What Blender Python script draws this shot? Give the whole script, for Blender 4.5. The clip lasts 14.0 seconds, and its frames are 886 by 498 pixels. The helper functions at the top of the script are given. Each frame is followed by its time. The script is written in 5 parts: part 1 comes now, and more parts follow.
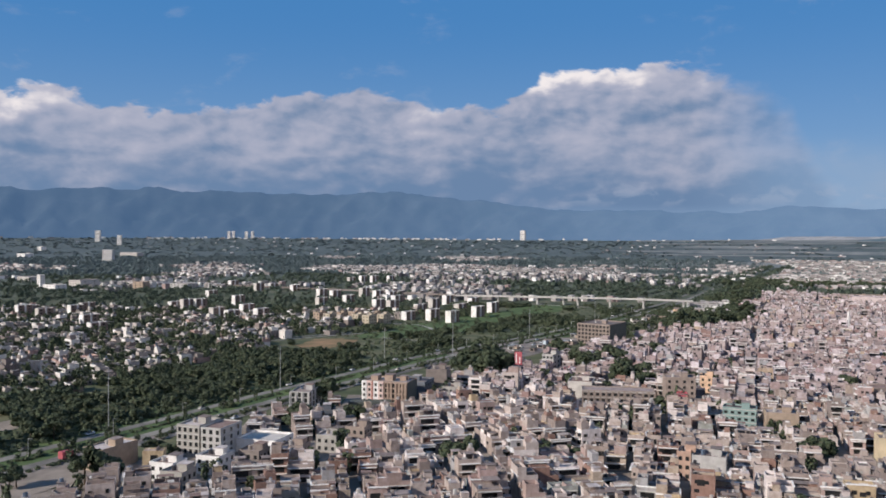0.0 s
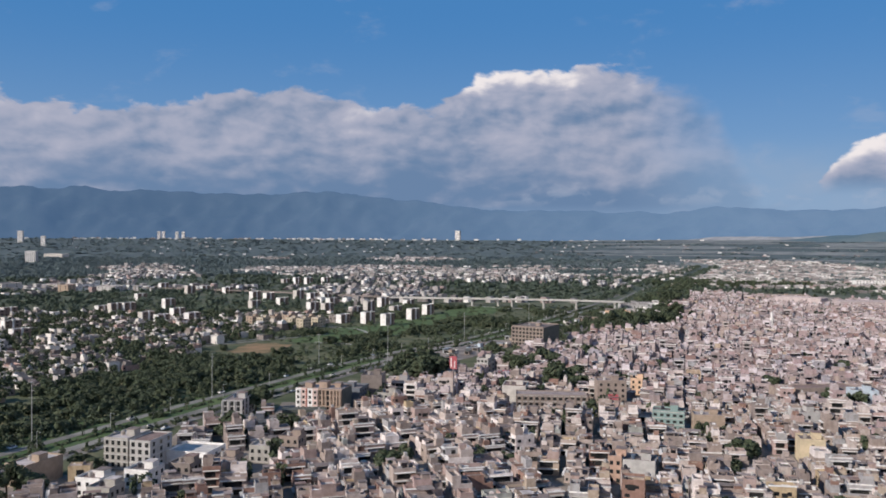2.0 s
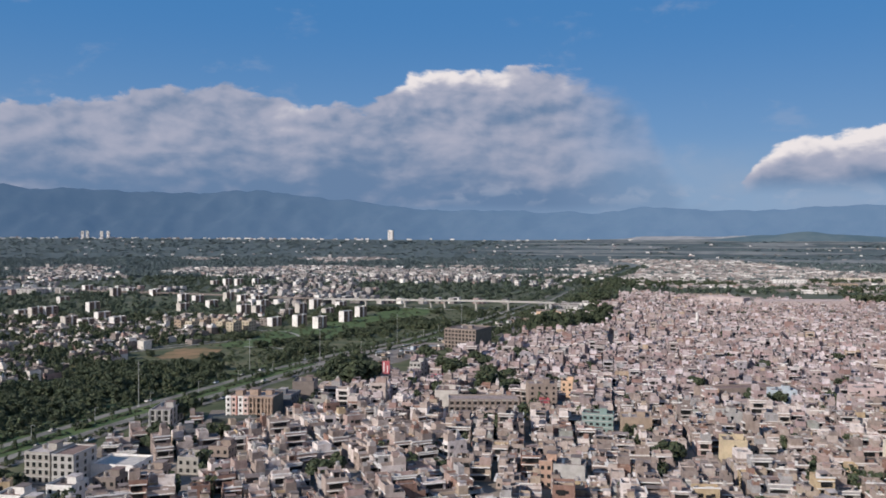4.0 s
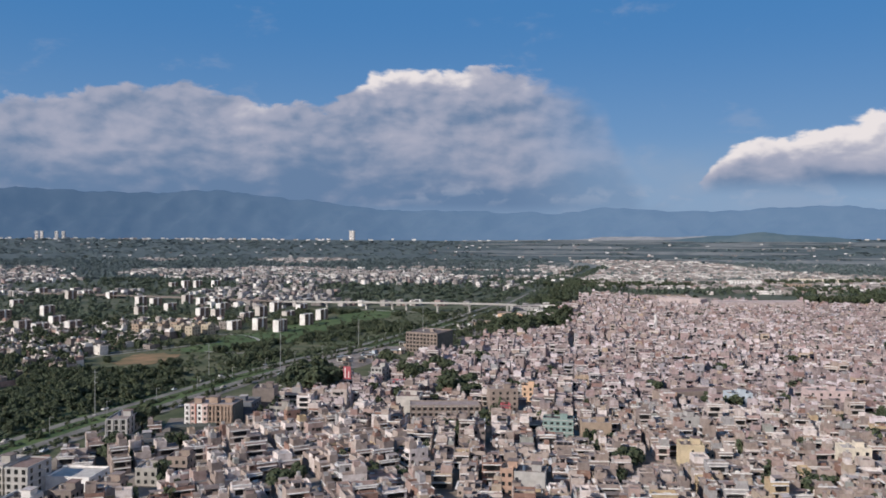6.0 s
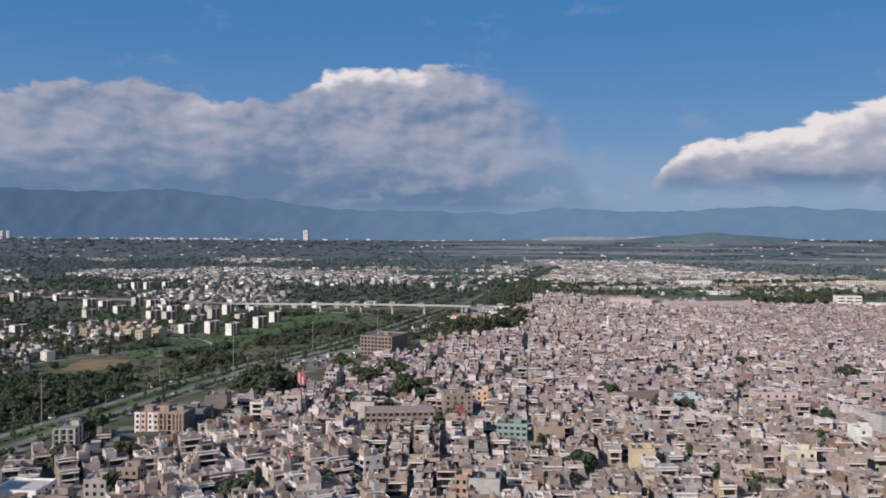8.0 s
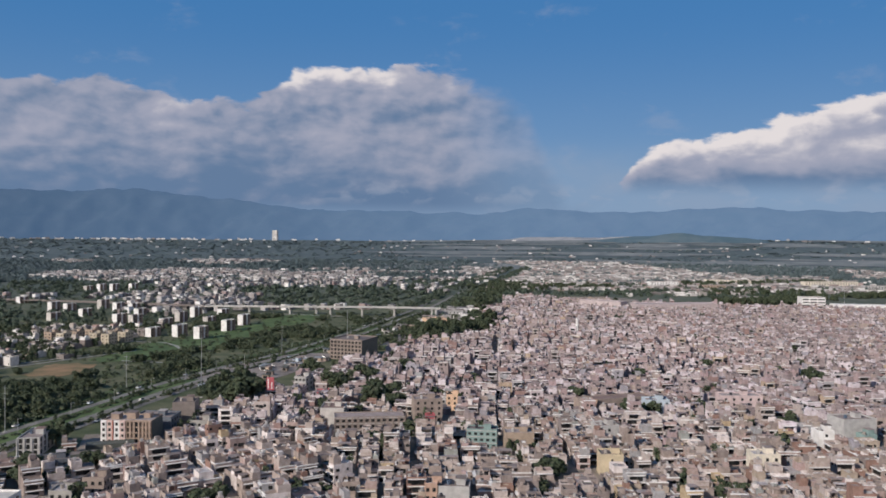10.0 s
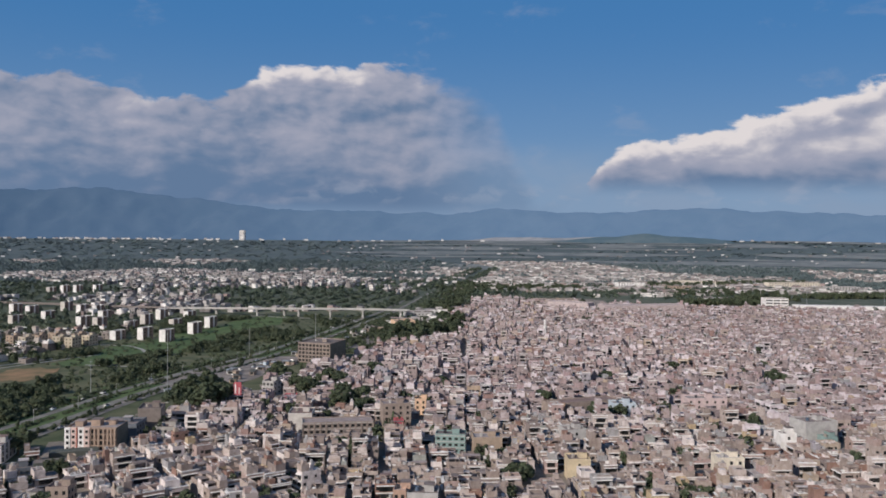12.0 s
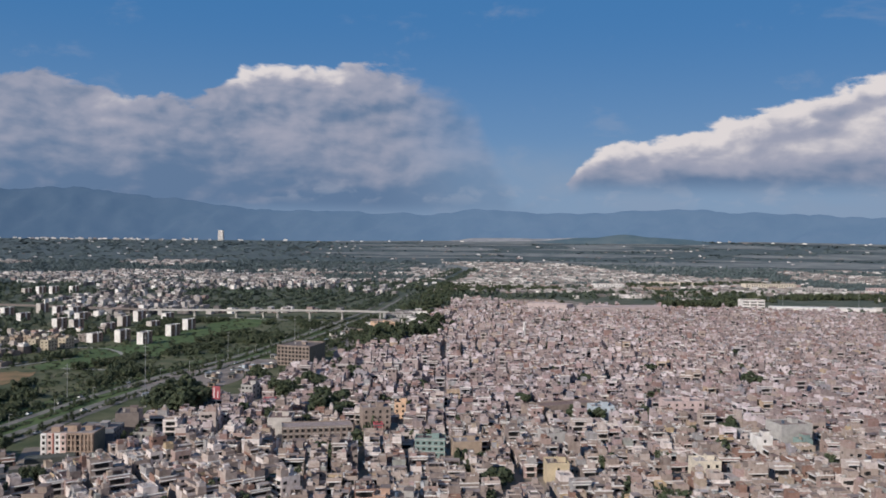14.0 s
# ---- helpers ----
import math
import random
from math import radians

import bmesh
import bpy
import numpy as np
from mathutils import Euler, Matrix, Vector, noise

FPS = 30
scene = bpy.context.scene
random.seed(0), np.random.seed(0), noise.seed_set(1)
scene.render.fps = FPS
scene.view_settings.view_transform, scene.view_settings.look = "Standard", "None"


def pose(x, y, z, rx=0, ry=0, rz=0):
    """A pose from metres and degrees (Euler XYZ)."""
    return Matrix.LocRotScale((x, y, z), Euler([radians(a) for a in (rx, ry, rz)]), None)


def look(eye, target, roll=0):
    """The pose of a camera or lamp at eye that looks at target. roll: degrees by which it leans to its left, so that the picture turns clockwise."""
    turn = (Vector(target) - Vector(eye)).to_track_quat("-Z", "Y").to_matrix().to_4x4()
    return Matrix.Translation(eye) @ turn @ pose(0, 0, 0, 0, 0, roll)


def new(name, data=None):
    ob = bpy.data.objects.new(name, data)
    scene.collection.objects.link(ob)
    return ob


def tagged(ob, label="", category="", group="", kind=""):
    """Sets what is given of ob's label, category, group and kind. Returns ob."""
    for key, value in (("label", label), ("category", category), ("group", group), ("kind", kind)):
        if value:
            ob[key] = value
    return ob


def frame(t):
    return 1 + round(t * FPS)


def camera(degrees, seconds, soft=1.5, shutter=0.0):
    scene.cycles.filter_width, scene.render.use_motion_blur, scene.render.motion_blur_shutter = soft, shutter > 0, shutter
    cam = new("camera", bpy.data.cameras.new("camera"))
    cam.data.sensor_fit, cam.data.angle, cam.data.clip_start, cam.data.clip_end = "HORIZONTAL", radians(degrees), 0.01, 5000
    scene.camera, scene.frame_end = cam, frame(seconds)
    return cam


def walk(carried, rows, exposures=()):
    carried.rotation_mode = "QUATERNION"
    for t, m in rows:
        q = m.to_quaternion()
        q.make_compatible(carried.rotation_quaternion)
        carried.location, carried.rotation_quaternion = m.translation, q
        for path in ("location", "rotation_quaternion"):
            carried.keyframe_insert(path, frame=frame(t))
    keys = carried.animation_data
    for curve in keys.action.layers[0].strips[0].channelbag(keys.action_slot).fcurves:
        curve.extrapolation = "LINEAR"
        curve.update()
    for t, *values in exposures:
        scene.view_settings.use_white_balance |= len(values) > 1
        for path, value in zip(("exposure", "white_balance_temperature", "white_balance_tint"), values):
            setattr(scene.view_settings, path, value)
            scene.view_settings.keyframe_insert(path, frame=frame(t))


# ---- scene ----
cam = camera(54.3, 14.0, soft=1.75)
PATH = [
    (0, (-0.754, -0.208, 98.971), (-3.588, 199.728, 94.811), 0.35),
    (0.5, (-0.692, -0.278, 99.845), (-0.280, 199.678, 95.661), 0.35),
    (1, (-0.635, -0.347, 100.713), (3.043, 199.574, 96.456), 0.35),
    (1.5, (-0.584, -0.417, 101.577), (7.503, 199.376, 97.407), 0.36),
    (2, (-0.539, -0.488, 102.438), (11.598, 199.100, 98.246), 0.36),
    (2.5, (-0.499, -0.559, 103.299), (15.370, 198.766, 99.064), 0.37),
    (3, (-0.465, -0.631, 104.159), (19.793, 198.294, 99.872), 0.38),
    (3.5, (-0.437, -0.705, 105.020), (23.688, 197.789, 100.741), 0.39),
    (4, (-0.415, -0.780, 105.883), (27.150, 197.264, 101.550), 0.40),
    (6.5, (-0.389, -1.186, 110.202), (38.082, 195.029, 105.808), 0.46),
    (7, (-0.402, -1.275, 111.061), (40.783, 194.388, 106.602), 0.48),
    (7.5, (-0.420, -1.367, 111.915), (44.047, 193.577, 107.508), 0.50),
    (8, (-0.444, -1.463, 112.763), (46.131, 192.988, 108.298), 0.51),
    (10.5, (-0.651, -1.996, 116.796), (54.511, 190.194, 112.331), 0.62),
    (11, (-0.710, -2.116, 117.538), (56.417, 189.499, 113.052), 0.65),
    (11.5, (-0.774, -2.241, 118.250), (58.070, 188.853, 113.742), 0.67),
    (12, (-0.845, -2.371, 118.926), (59.419, 188.281, 114.433), 0.70),
    (12.5, (-0.921, -2.506, 119.561), (60.991, 187.617, 115.087), 0.73),
    (13, (-1.003, -2.647, 120.150), (62.163, 187.065, 115.713), 0.76),
    (13.5, (-1.092, -2.793, 120.688), (62.721, 186.701, 116.216), 0.79),
    (14, (-1.186, -2.946, 121.169), (63.544, 186.239, 116.770), 0.82),
]
walk(cam, [(t, look(eye, target, roll)) for t, eye, target, roll in PATH], [(0, 0.15), (4, 0.06), (7.5, 0.0), (14, -0.15)])

# ---------------------------------------------------------------- world, sun
SUN_TO = Vector((-0.80, -0.46, 0.50)).normalized()
sun = new("sun", bpy.data.lights.new("sun", "SUN"))
sun.data.energy, sun.data.angle, sun.data.color = 4.65, radians(0.6), (1.0, 0.905, 0.81)
sun.matrix_world = look(SUN_TO * 900, (0, 0, 0))

world = bpy.data.worlds.new("world")
scene.world = world
world.use_nodes = True
WN, WL = world.node_tree.nodes, world.node_tree.links
WN.clear()


def wnode(kind):
    return WN.new(kind)


def wput(n, i, v):
    if isinstance(v, bpy.types.NodeSocket):
        WL.new(v, n.inputs[i])
    elif v is not None:
        n.inputs[i].default_value = v


def wmath(op, a, b=None, c=None, clamp=False):
    n = wnode("ShaderNodeMath")
    n.operation, n.use_clamp = op, clamp
    for i, v in enumerate((a, b, c)):
        wput(n, i, v)
    return n.outputs[0]


def wsmooth(v, a, b):
    n = wnode("ShaderNodeMapRange")
    n.interpolation_type = "SMOOTHSTEP"
    wput(n, 0, v), wput(n, 1, a), wput(n, 2, b)
    return n.outputs[0]


def wmix(f, a, b):
    n = wnode("ShaderNodeMix")
    n.data_type = "RGBA"
    wput(n, 0, f)
    for i, v in ((6, a), (7, b)):
        wput(n, i, v if isinstance(v, bpy.types.NodeSocket) else (*v, 1))
    return n.outputs[2]


def wnoise(vec, scale, detail=6.0, rough=0.55, warp=0.0):
    n = wnode("ShaderNodeTexNoise")
    n.noise_dimensions = "2D"
    wput(n, "Vector", vec), wput(n, "Scale", scale), wput(n, "Detail", detail), wput(n, "Roughness", rough), wput(n, "Distortion", warp)
    return n.outputs[0]


def wpoint(x, y):
    n = wnode("ShaderNodeCombineXYZ")
    wput(n, 0, x), wput(n, 1, y)
    return n.outputs[0]


def wcurve(v, lo, hi, top, points):
    """A value that follows the given (degrees, height) points."""
    u = wnode("ShaderNodeMapRange")
    wput(u, 0, v), wput(u, 1, lo), wput(u, 2, hi)
    n = wnode("ShaderNodeFloatCurve")
    wput(n, "Value", u.outputs[0])
    c = n.mapping.curves[0]
    c.points[0].location, c.points[1].location = (0, points[0][1] / top), (1, points[-1][1] / top)
    for a, h in points[1:-1]:
        c.points.new((a - lo) / (hi - lo), h / top)
    n.mapping.update()
    return wmath("MULTIPLY", n.outputs[0], top)


direction = wnode("ShaderNodeTexCoord").outputs["Generated"]
parts3 = wnode("ShaderNodeSeparateXYZ")
WL.new(direction, parts3.inputs[0])
AZ = wmath("MULTIPLY", wmath("ARCTAN2", parts3.outputs[0], parts3.outputs[1]), 57.2958)
EL = wmath("MULTIPLY", wmath("ARCSINE", parts3.outputs[2]), 57.2958)
# heights of the cloud tops along the compass: a long bank, a gap, a second cloud
# tall tops past the sides and behind are unseen, added to whiten fill
TOPS = [(-180, 30.0), (-120, 34), (-80, 28), (-55, 12), (-40, 8.6), (-28, 8.2), (-25.5, 8.5), (-23.5, 8.2), (-20.8, 7.5), (-17.5, 7.7), (-15, 7.8), (-11.4, 8.6), (-6.2, 9.1),
        (-2.5, 8.6), (2, 8.1), (4.8, 9.6), (7.6, 10.6), (10.9, 10.6), (13.7, 10.5), (17.8, 9.9), (20.4, 8.6), (22.4, 5.8), (24.0, 2.2), (26.2, 2.4),
        (28.0, 4.7), (31, 6.0), (34.1, 6.4), (37.5, 7.4), (42.4, 8.7), (46.1, 9.7), (54, 11), (75, 24), (110, 32), (180, 30.0)]
top = wcurve(AZ, -180, 180, 40, TOPS)
sky_at = wpoint(AZ, wmath("MULTIPLY", EL, 2.1))
lit_at = wpoint(wmath("ADD", AZ, -0.9), wmath("MULTIPLY", wmath("ADD", EL, 0.6), 2.1))
big = wnoise(sky_at, 0.16, 3.0, 0.5, 0.2)
puff = wnoise(sky_at, 0.42, 8.0, 0.54, 0.2)
soft = wnoise(sky_at, 0.26, 4.0, 0.50, 0.25)
soft_lit = wnoise(lit_at, 0.26, 4.0, 0.50, 0.25)
edge = wmath("ADD", wmath("SUBTRACT", top, EL), wmath("MULTIPLY", wmath("SUBTRACT", puff, 0.5), 2.4))
thin_end = wmath("ADD", wmath("SUBTRACT", 1.0, wmath("MULTIPLY", wsmooth(AZ, 14.0, 22.5), 0.90)), wsmooth(AZ, 24.5, 27.0), clamp=True)
reach = wmath("ADD", 0.42, wmath("MULTIPLY", wmath("SUBTRACT", 1.0, thin_end), 2.6))
veil = wnode("ShaderNodeMapRange")
veil.interpolation_type = "SMOOTHSTEP"
wput(veil, 0, edge), wput(veil, 1, -0.10), wput(veil, 2, reach)
cloud = wmath("MULTIPLY", veil.outputs[0], wmath("MULTIPLY", wsmooth(wmath("SUBTRACT", EL, wmath("MULTIPLY", wsmooth(AZ, 24.0, 27.0), 1.75)), 0.4, 1.9), wmath("ADD", 0.35, wmath("MULTIPLY", thin_end, 0.65))))
crest = wmath("SUBTRACT", 1.0, wsmooth(edge, 0.2, 1.9))
sunny = wmath("ADD", wmath("MULTIPLY", wsmooth(AZ, 3.5, 5.5), wmath("SUBTRACT", 1.0, wsmooth(AZ, 11.0, 13.5))), wmath("MULTIPLY", wsmooth(AZ, 24, 30), 0.72), clamp=True)
sunny = wmath("MAXIMUM", sunny, wmath("SUBTRACT", 0.65, wsmooth(AZ, -27, -20), clamp=True))
relief = wmath("MULTIPLY", wmath("SUBTRACT", soft, soft_lit), 0.8)


def billow(vec, scale):
    """Rounded heads: high in the middle of each cell."""
    n = wnode("ShaderNodeTexVoronoi")
    n.voronoi_dimensions, n.feature = "2D", "SMOOTH_F1"
    wput(n, "Vector", vec), wput(n, "Scale", scale), wput(n, "Smoothness", 0.35)
    return n.outputs["Distance"]


def bent(x, y):
    q = wpoint(x, y)
    return wpoint(wmath("ADD", x, wmath("MULTIPLY", wnoise(q, 0.5, 4.0, 0.55), 2.2)), wmath("ADD", y, wmath("MULTIPLY", wnoise(wpoint(y, x), 0.5, 4.0, 0.55), 2.2)))


EL2 = wmath("MULTIPLY", EL, 1.55)
here, there = bent(AZ, EL2), bent(wmath("ADD", AZ, -0.45), wmath("ADD", EL2, 0.62))
heads = wmath("ADD", wmath("SUBTRACT", billow(there, 0.30), billow(here, 0.30)), wmath("MULTIPLY", wmath("SUBTRACT", billow(there, 0.75), billow(here, 0.75)), 0.6))
heads = wmath("MULTIPLY", heads, wmath("ADD", 0.16, wmath("MULTIPLY", wsmooth(EL, 3.5, 8.0), 0.24)))
fine = wmath("ADD", heads, wmath("MULTIPLY", wmath("SUBTRACT", puff, 0.5), 0.35))
height = wsmooth(EL, 0.5, 6.5)
glow = wmath("ADD", wmath("MULTIPLY", height, 0.30), wmath("ADD", relief, fine))
glow = wmath("SUBTRACT", glow, wmath("MULTIPLY", wmath("SUBTRACT", 1.0, wsmooth(EL, 1.8, 5.6)), wmath("ADD", 0.02, wmath("MULTIPLY", wsmooth(AZ, -17.0, -7.0), 0.24))))
glow = wmath("ADD", glow, wmath("MULTIPLY", wmath("MULTIPLY", wsmooth(AZ, 24.0, 29.0), wsmooth(EL, 3.0, 5.2)), 0.46))
glow = wmath("ADD", glow, wmath("MULTIPLY", crest, wmath("ADD", 0.16, wmath("MULTIPLY", sunny, 0.80))))
glow = wmath("ADD", glow, wmath("MULTIPLY", wmath("SUBTRACT", big, 0.5), 0.7))
glow = wmath("SUBTRACT", glow, wmath("MULTIPLY", wmath("SUBTRACT", 1.0, wsmooth(AZ, -6, 8)), wmath("MULTIPLY", wmath("SUBTRACT", 1.0, wsmooth(EL, 2.0, 4.5)), 0.12)))
cloud_colour = wmix(wsmooth(glow, -0.26, 0.66), (0.132, 0.212, 0.352), (0.375, 0.392, 0.497))
cloud_colour = wmix(wsmooth(glow, 0.52, 1.25), cloud_colour, (0.80, 0.745, 0.75))
air = wnode("ShaderNodeTexSky")
air.sky_type, air.sun_disc = "NISHITA", False
air.sun_elevation, air.sun_rotation = math.asin(SUN_TO.z), math.atan2(SUN_TO.x, SUN_TO.y)
air.altitude, air.air_density, air.dust_density, air.ozone_density = 500, 1.0, 0.6, 3.0
thin = wnode("ShaderNodeMix")
thin.data_type, thin.blend_type = "RGBA", "MULTIPLY"
thin.inputs[0].default_value = 1.0
WL.new(air.outputs[0], thin.inputs[6])
thin.inputs[7].default_value = (0.055, 0.06, 0.07, 1)
blue = wmix(wsmooth(EL, -2.0, 15.0), (0.215, 0.345, 0.545), (0.056, 0.212, 0.49))
blue = wmix(wsmooth(EL, 19.0, 60.0), wmix(0.85, thin.outputs[2], blue), (0.038, 0.125, 0.29))
wisps = wmath("MULTIPLY", wsmooth(wnoise(sky_at, 0.16, 5.0, 0.6, 0.2), 0.60, 0.78), 0.22)
blue = wmix(wisps, blue, (0.36, 0.40, 0.52))
low = wmath("MULTIPLY", wmath("SUBTRACT", 1.0, wsmooth(EL, 2.2, 6.5)), wmath("ADD", 0.45, wmath("MULTIPLY", wsmooth(big, 0.35, 0.7), 0.45)))
blue = wmix(low, blue, (0.262, 0.355, 0.505))
low_puff = wmath("MULTIPLY", wmath("MULTIPLY", wsmooth(EL, 1.4, 2.2), wmath("SUBTRACT", 1.0, wsmooth(EL, 2.3, 3.6))), wmath("MULTIPLY", wsmooth(puff, 0.50, 0.66), wmath("MULTIPLY", wsmooth(AZ, 4, 9), 0.3)))
sky_all = wmix(low_puff, wmix(cloud, blue, cloud_colour), (0.37, 0.42, 0.535))
back = wnode("ShaderNodeBackground")
WL.new(sky_all, back.inputs[0])
back.inputs[1].default_value = 1.0
WL.new(back.outputs[0], wnode("ShaderNodeOutputWorld").inputs[0])

# ---------------------------------------------------------------- materials


def material(name, build, rough=0.9, metal=0.0, spec=0.3):
    """A Principled material; build(nodes, links, shader) wires its colour and relief."""
    m = bpy.data.materials.new(name)
    m.use_nodes = True
    n, l = m.node_tree.nodes, m.node_tree.links
    s = n["Principled BSDF"]
    s.inputs["Roughness"].default_value, s.inputs["Metallic"].default_value = rough, metal
    s.inputs["Specular IOR Level"].default_value = spec
    build(n, l, s)
    return m


def ramp(n, stops, hard=False):
    r = n.new("ShaderNodeValToRGB")
    r.color_ramp.interpolation = "CONSTANT" if hard else "LINEAR"
    e = r.color_ramp.elements
    while len(e) < len(stops):
        e.new(0.5)
    for el, (p, c) in zip(e, stops):
        el.position, el.color = p, (*c, 1)
    return r


def world_noise(n, l, scale, detail=4.0, rough=0.6, squash=None):
    g = n.new("ShaderNodeNewGeometry")
    t = n.new("ShaderNodeTexNoise")
    t.inputs["Scale"].default_value, t.inputs["Detail"].default_value, t.inputs["Roughness"].default_value = scale, detail, rough
    if squash:
        v = n.new("ShaderNodeVectorMath")
        v.operation = "MULTIPLY"
        v.inputs[1].default_value = squash
        l.new(g.outputs["Position"], v.inputs[0])
        l.new(v.outputs[0], t.inputs["Vector"])
    else:
        l.new(g.outputs["Position"], t.inputs["Vector"])
    return t.outputs[0]


def mixed(n, l, f, a, b, blend="MIX"):
    m = n.new("ShaderNodeMix")
    m.data_type, m.blend_type = "RGBA", blend
    for i, v in ((0, f), (6, a), (7, b)):
        if isinstance(v, bpy.types.NodeSocket):
            l.new(v, m.inputs[i])
        elif i:
            m.inputs[i].default_value = (*v, 1)
        else:
            m.inputs[i].default_value = v
    return m.outputs[2]


def relief(n, l, s, height, strength=0.4, distance=0.2):
    b = n.new("ShaderNodeBump")
    b.inputs["Strength"].default_value, b.inputs["Distance"].default_value = strength, distance
    l.new(height, b.inputs["Height"])
    l.new(b.outputs[0], s.inputs["Normal"])


def varied(stops, per="object", grain=0.5, dirt=(0.55, 0.50, 0.46), dirty=0.55):
    """Colour picked by chance from the stops, a piece or an island at a time, weathered by rain streaks and stains."""
    def build(n, l, s):
        if per == "object":
            r = n.new("ShaderNodeObjectInfo").outputs["Random"]
        else:
            r = n.new("ShaderNodeNewGeometry").outputs["Random Per Island"]
        c = ramp(n, stops, True)
        l.new(r, c.inputs[0])
        fine = world_noise(n, l, grain, 5.0, 0.65)
        streak = world_noise(n, l, 0.45, 4.0, 0.6, (1, 1, 0.3))
        a = ramp(n, [(0.35, dirt), (0.6, (1, 1, 1))])
        l.new(fine, a.inputs[0])
        b = ramp(n, [(0.32, (0.66, 0.62, 0.58)), (0.56, (1, 1, 1))])
        l.new(streak, b.inputs[0])
        out = mixed(n, l, dirty, c.outputs[0], a.outputs[0], "MULTIPLY")
        out = mixed(n, l, 0.5, out, b.outputs[0], "MULTIPLY")
        l.new(out, s.inputs["Base Color"])
        relief(n, l, s, fine, 0.3, 0.1)
    return build


def plain(c1, c2, scale=0.4, strength=0.3, distance=0.15, lo=0.38, hi=0.62):
    def build(n, l, s):
        f = world_noise(n, l, scale, 6.0, 0.65)
        r = ramp(n, [(lo, c1), (hi, c2)])
        l.new(f, r.inputs[0])
        l.new(r.outputs[0], s.inputs["Base Color"])
        relief(n, l, s, f, strength, distance)
    return build


WALLS = [(0.0, (0.347, 0.290, 0.265)), (0.14, (0.439, 0.374, 0.344)), (0.28, (0.275, 0.233, 0.220)), (0.40, (0.510, 0.446, 0.422)), (0.50, (0.408, 0.316, 0.294)),
         (0.60, (0.612, 0.553, 0.540)), (0.67, (0.296, 0.189, 0.157)), (0.75, (0.439, 0.369, 0.304)), (0.81, (0.377, 0.374, 0.387)), (0.86, (0.449, 0.340, 0.329)),
         (0.885, (0.342, 0.359, 0.344)), (0.90, (0.755, 0.698, 0.687)), (0.985, (0.510, 0.407, 0.274))]
ROOFS = [(0.0, (0.240, 0.199, 0.187)), (0.2, (0.296, 0.252, 0.241)), (0.4, (0.204, 0.175, 0.167)), (0.55, (0.347, 0.295, 0.285)), (0.7, (0.265, 0.194, 0.176)), (0.82, (0.388, 0.349, 0.344)), (0.94, (0.530, 0.494, 0.491))]
FAR = [(0.0, (0.26, 0.245, 0.245)), (0.24, (0.37, 0.35, 0.345)), (0.46, (0.18, 0.172, 0.175)), (0.62, (0.50, 0.485, 0.48)), (0.78, (0.37, 0.29, 0.28)), (0.87, (0.68, 0.67, 0.665))]
LEAVES = [(0.0, (0.066, 0.088, 0.052)), (0.3, (0.080, 0.104, 0.060)), (0.55, (0.100, 0.122, 0.070)), (0.75, (0.072, 0.094, 0.062)), (0.92, (0.124, 0.124, 0.074))]
PALE = [(0.0, (0.46, 0.435, 0.42)), (0.22, (0.25, 0.225, 0.215)), (0.40, (0.70, 0.68, 0.66)), (0.58, (0.22, 0.19, 0.18)), (0.76, (0.44, 0.40, 0.37)), (0.90, (0.42, 0.30, 0.27)), (0.95, (0.78, 0.77, 0.76))]



def hazed_coats(stops, mean):
    """The town's coats made rosier and duller: distance haze put into the colour."""
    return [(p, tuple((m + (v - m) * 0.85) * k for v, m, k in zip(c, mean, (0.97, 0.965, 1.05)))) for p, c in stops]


M = {}
M["wall"] = material("painted_plaster", varied(WALLS), 0.9)
M["wall_stuff"] = material("weathered_plaster", varied(WALLS, "island"), 0.9)
M["hazed_walls"] = material("hazed_plaster", varied(hazed_coats(WALLS, (0.42, 0.36, 0.34)), "island"), 0.9)
M["hazed_roofs"] = material("hazed_concrete_roofs", varied(hazed_coats(ROOFS, (0.30, 0.26, 0.25)), "island", grain=0.3), 0.95)
M["pale_stuff"] = material("pale_plaster", varied(PALE, "island"), 0.9)
M["roof"] = material("concrete_roof", varied(ROOFS, grain=0.3), 0.95)
M["roof_stuff"] = material("concrete_roofs", varied(ROOFS, "island", grain=0.3), 0.95)
M["glass"] = material("dark_window_glass", plain((0.018, 0.02, 0.022), (0.035, 0.035, 0.035), 0.3), 0.25, 0, 0.5)
M["tank"] = material("tank_plastic", varied([(0.0, (0.05, 0.05, 0.06)), (0.3, (0.45, 0.44, 0.43)), (0.6, (0.10, 0.14, 0.20)), (0.7, (0.36, 0.33, 0.30))]), 0.5)
M["leaf"] = material("foliage", varied(LEAVES, "island", 0.6, (0.5, 0.55, 0.5), 0.7), 0.85)
# cooler, paler leaf colours stand in for haze at middle and far range
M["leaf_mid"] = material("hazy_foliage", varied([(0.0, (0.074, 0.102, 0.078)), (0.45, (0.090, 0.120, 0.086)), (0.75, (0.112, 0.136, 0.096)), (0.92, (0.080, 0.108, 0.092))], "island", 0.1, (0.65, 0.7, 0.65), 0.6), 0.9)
M["leaf_far"] = material("far_hazy_foliage", varied([(0.0, (0.122, 0.164, 0.172)), (0.5, (0.132, 0.172, 0.178)), (0.8, (0.144, 0.182, 0.180))], "island", 0.05, (0.75, 0.8, 0.85), 0.6), 0.9)
M["bark"] = material("bark", plain((0.06, 0.045, 0.03), (0.12, 0.09, 0.065), 2.0), 0.95)
M["far_wall"] = material("distant_plaster", varied(FAR, "island", 0.05), 0.95)
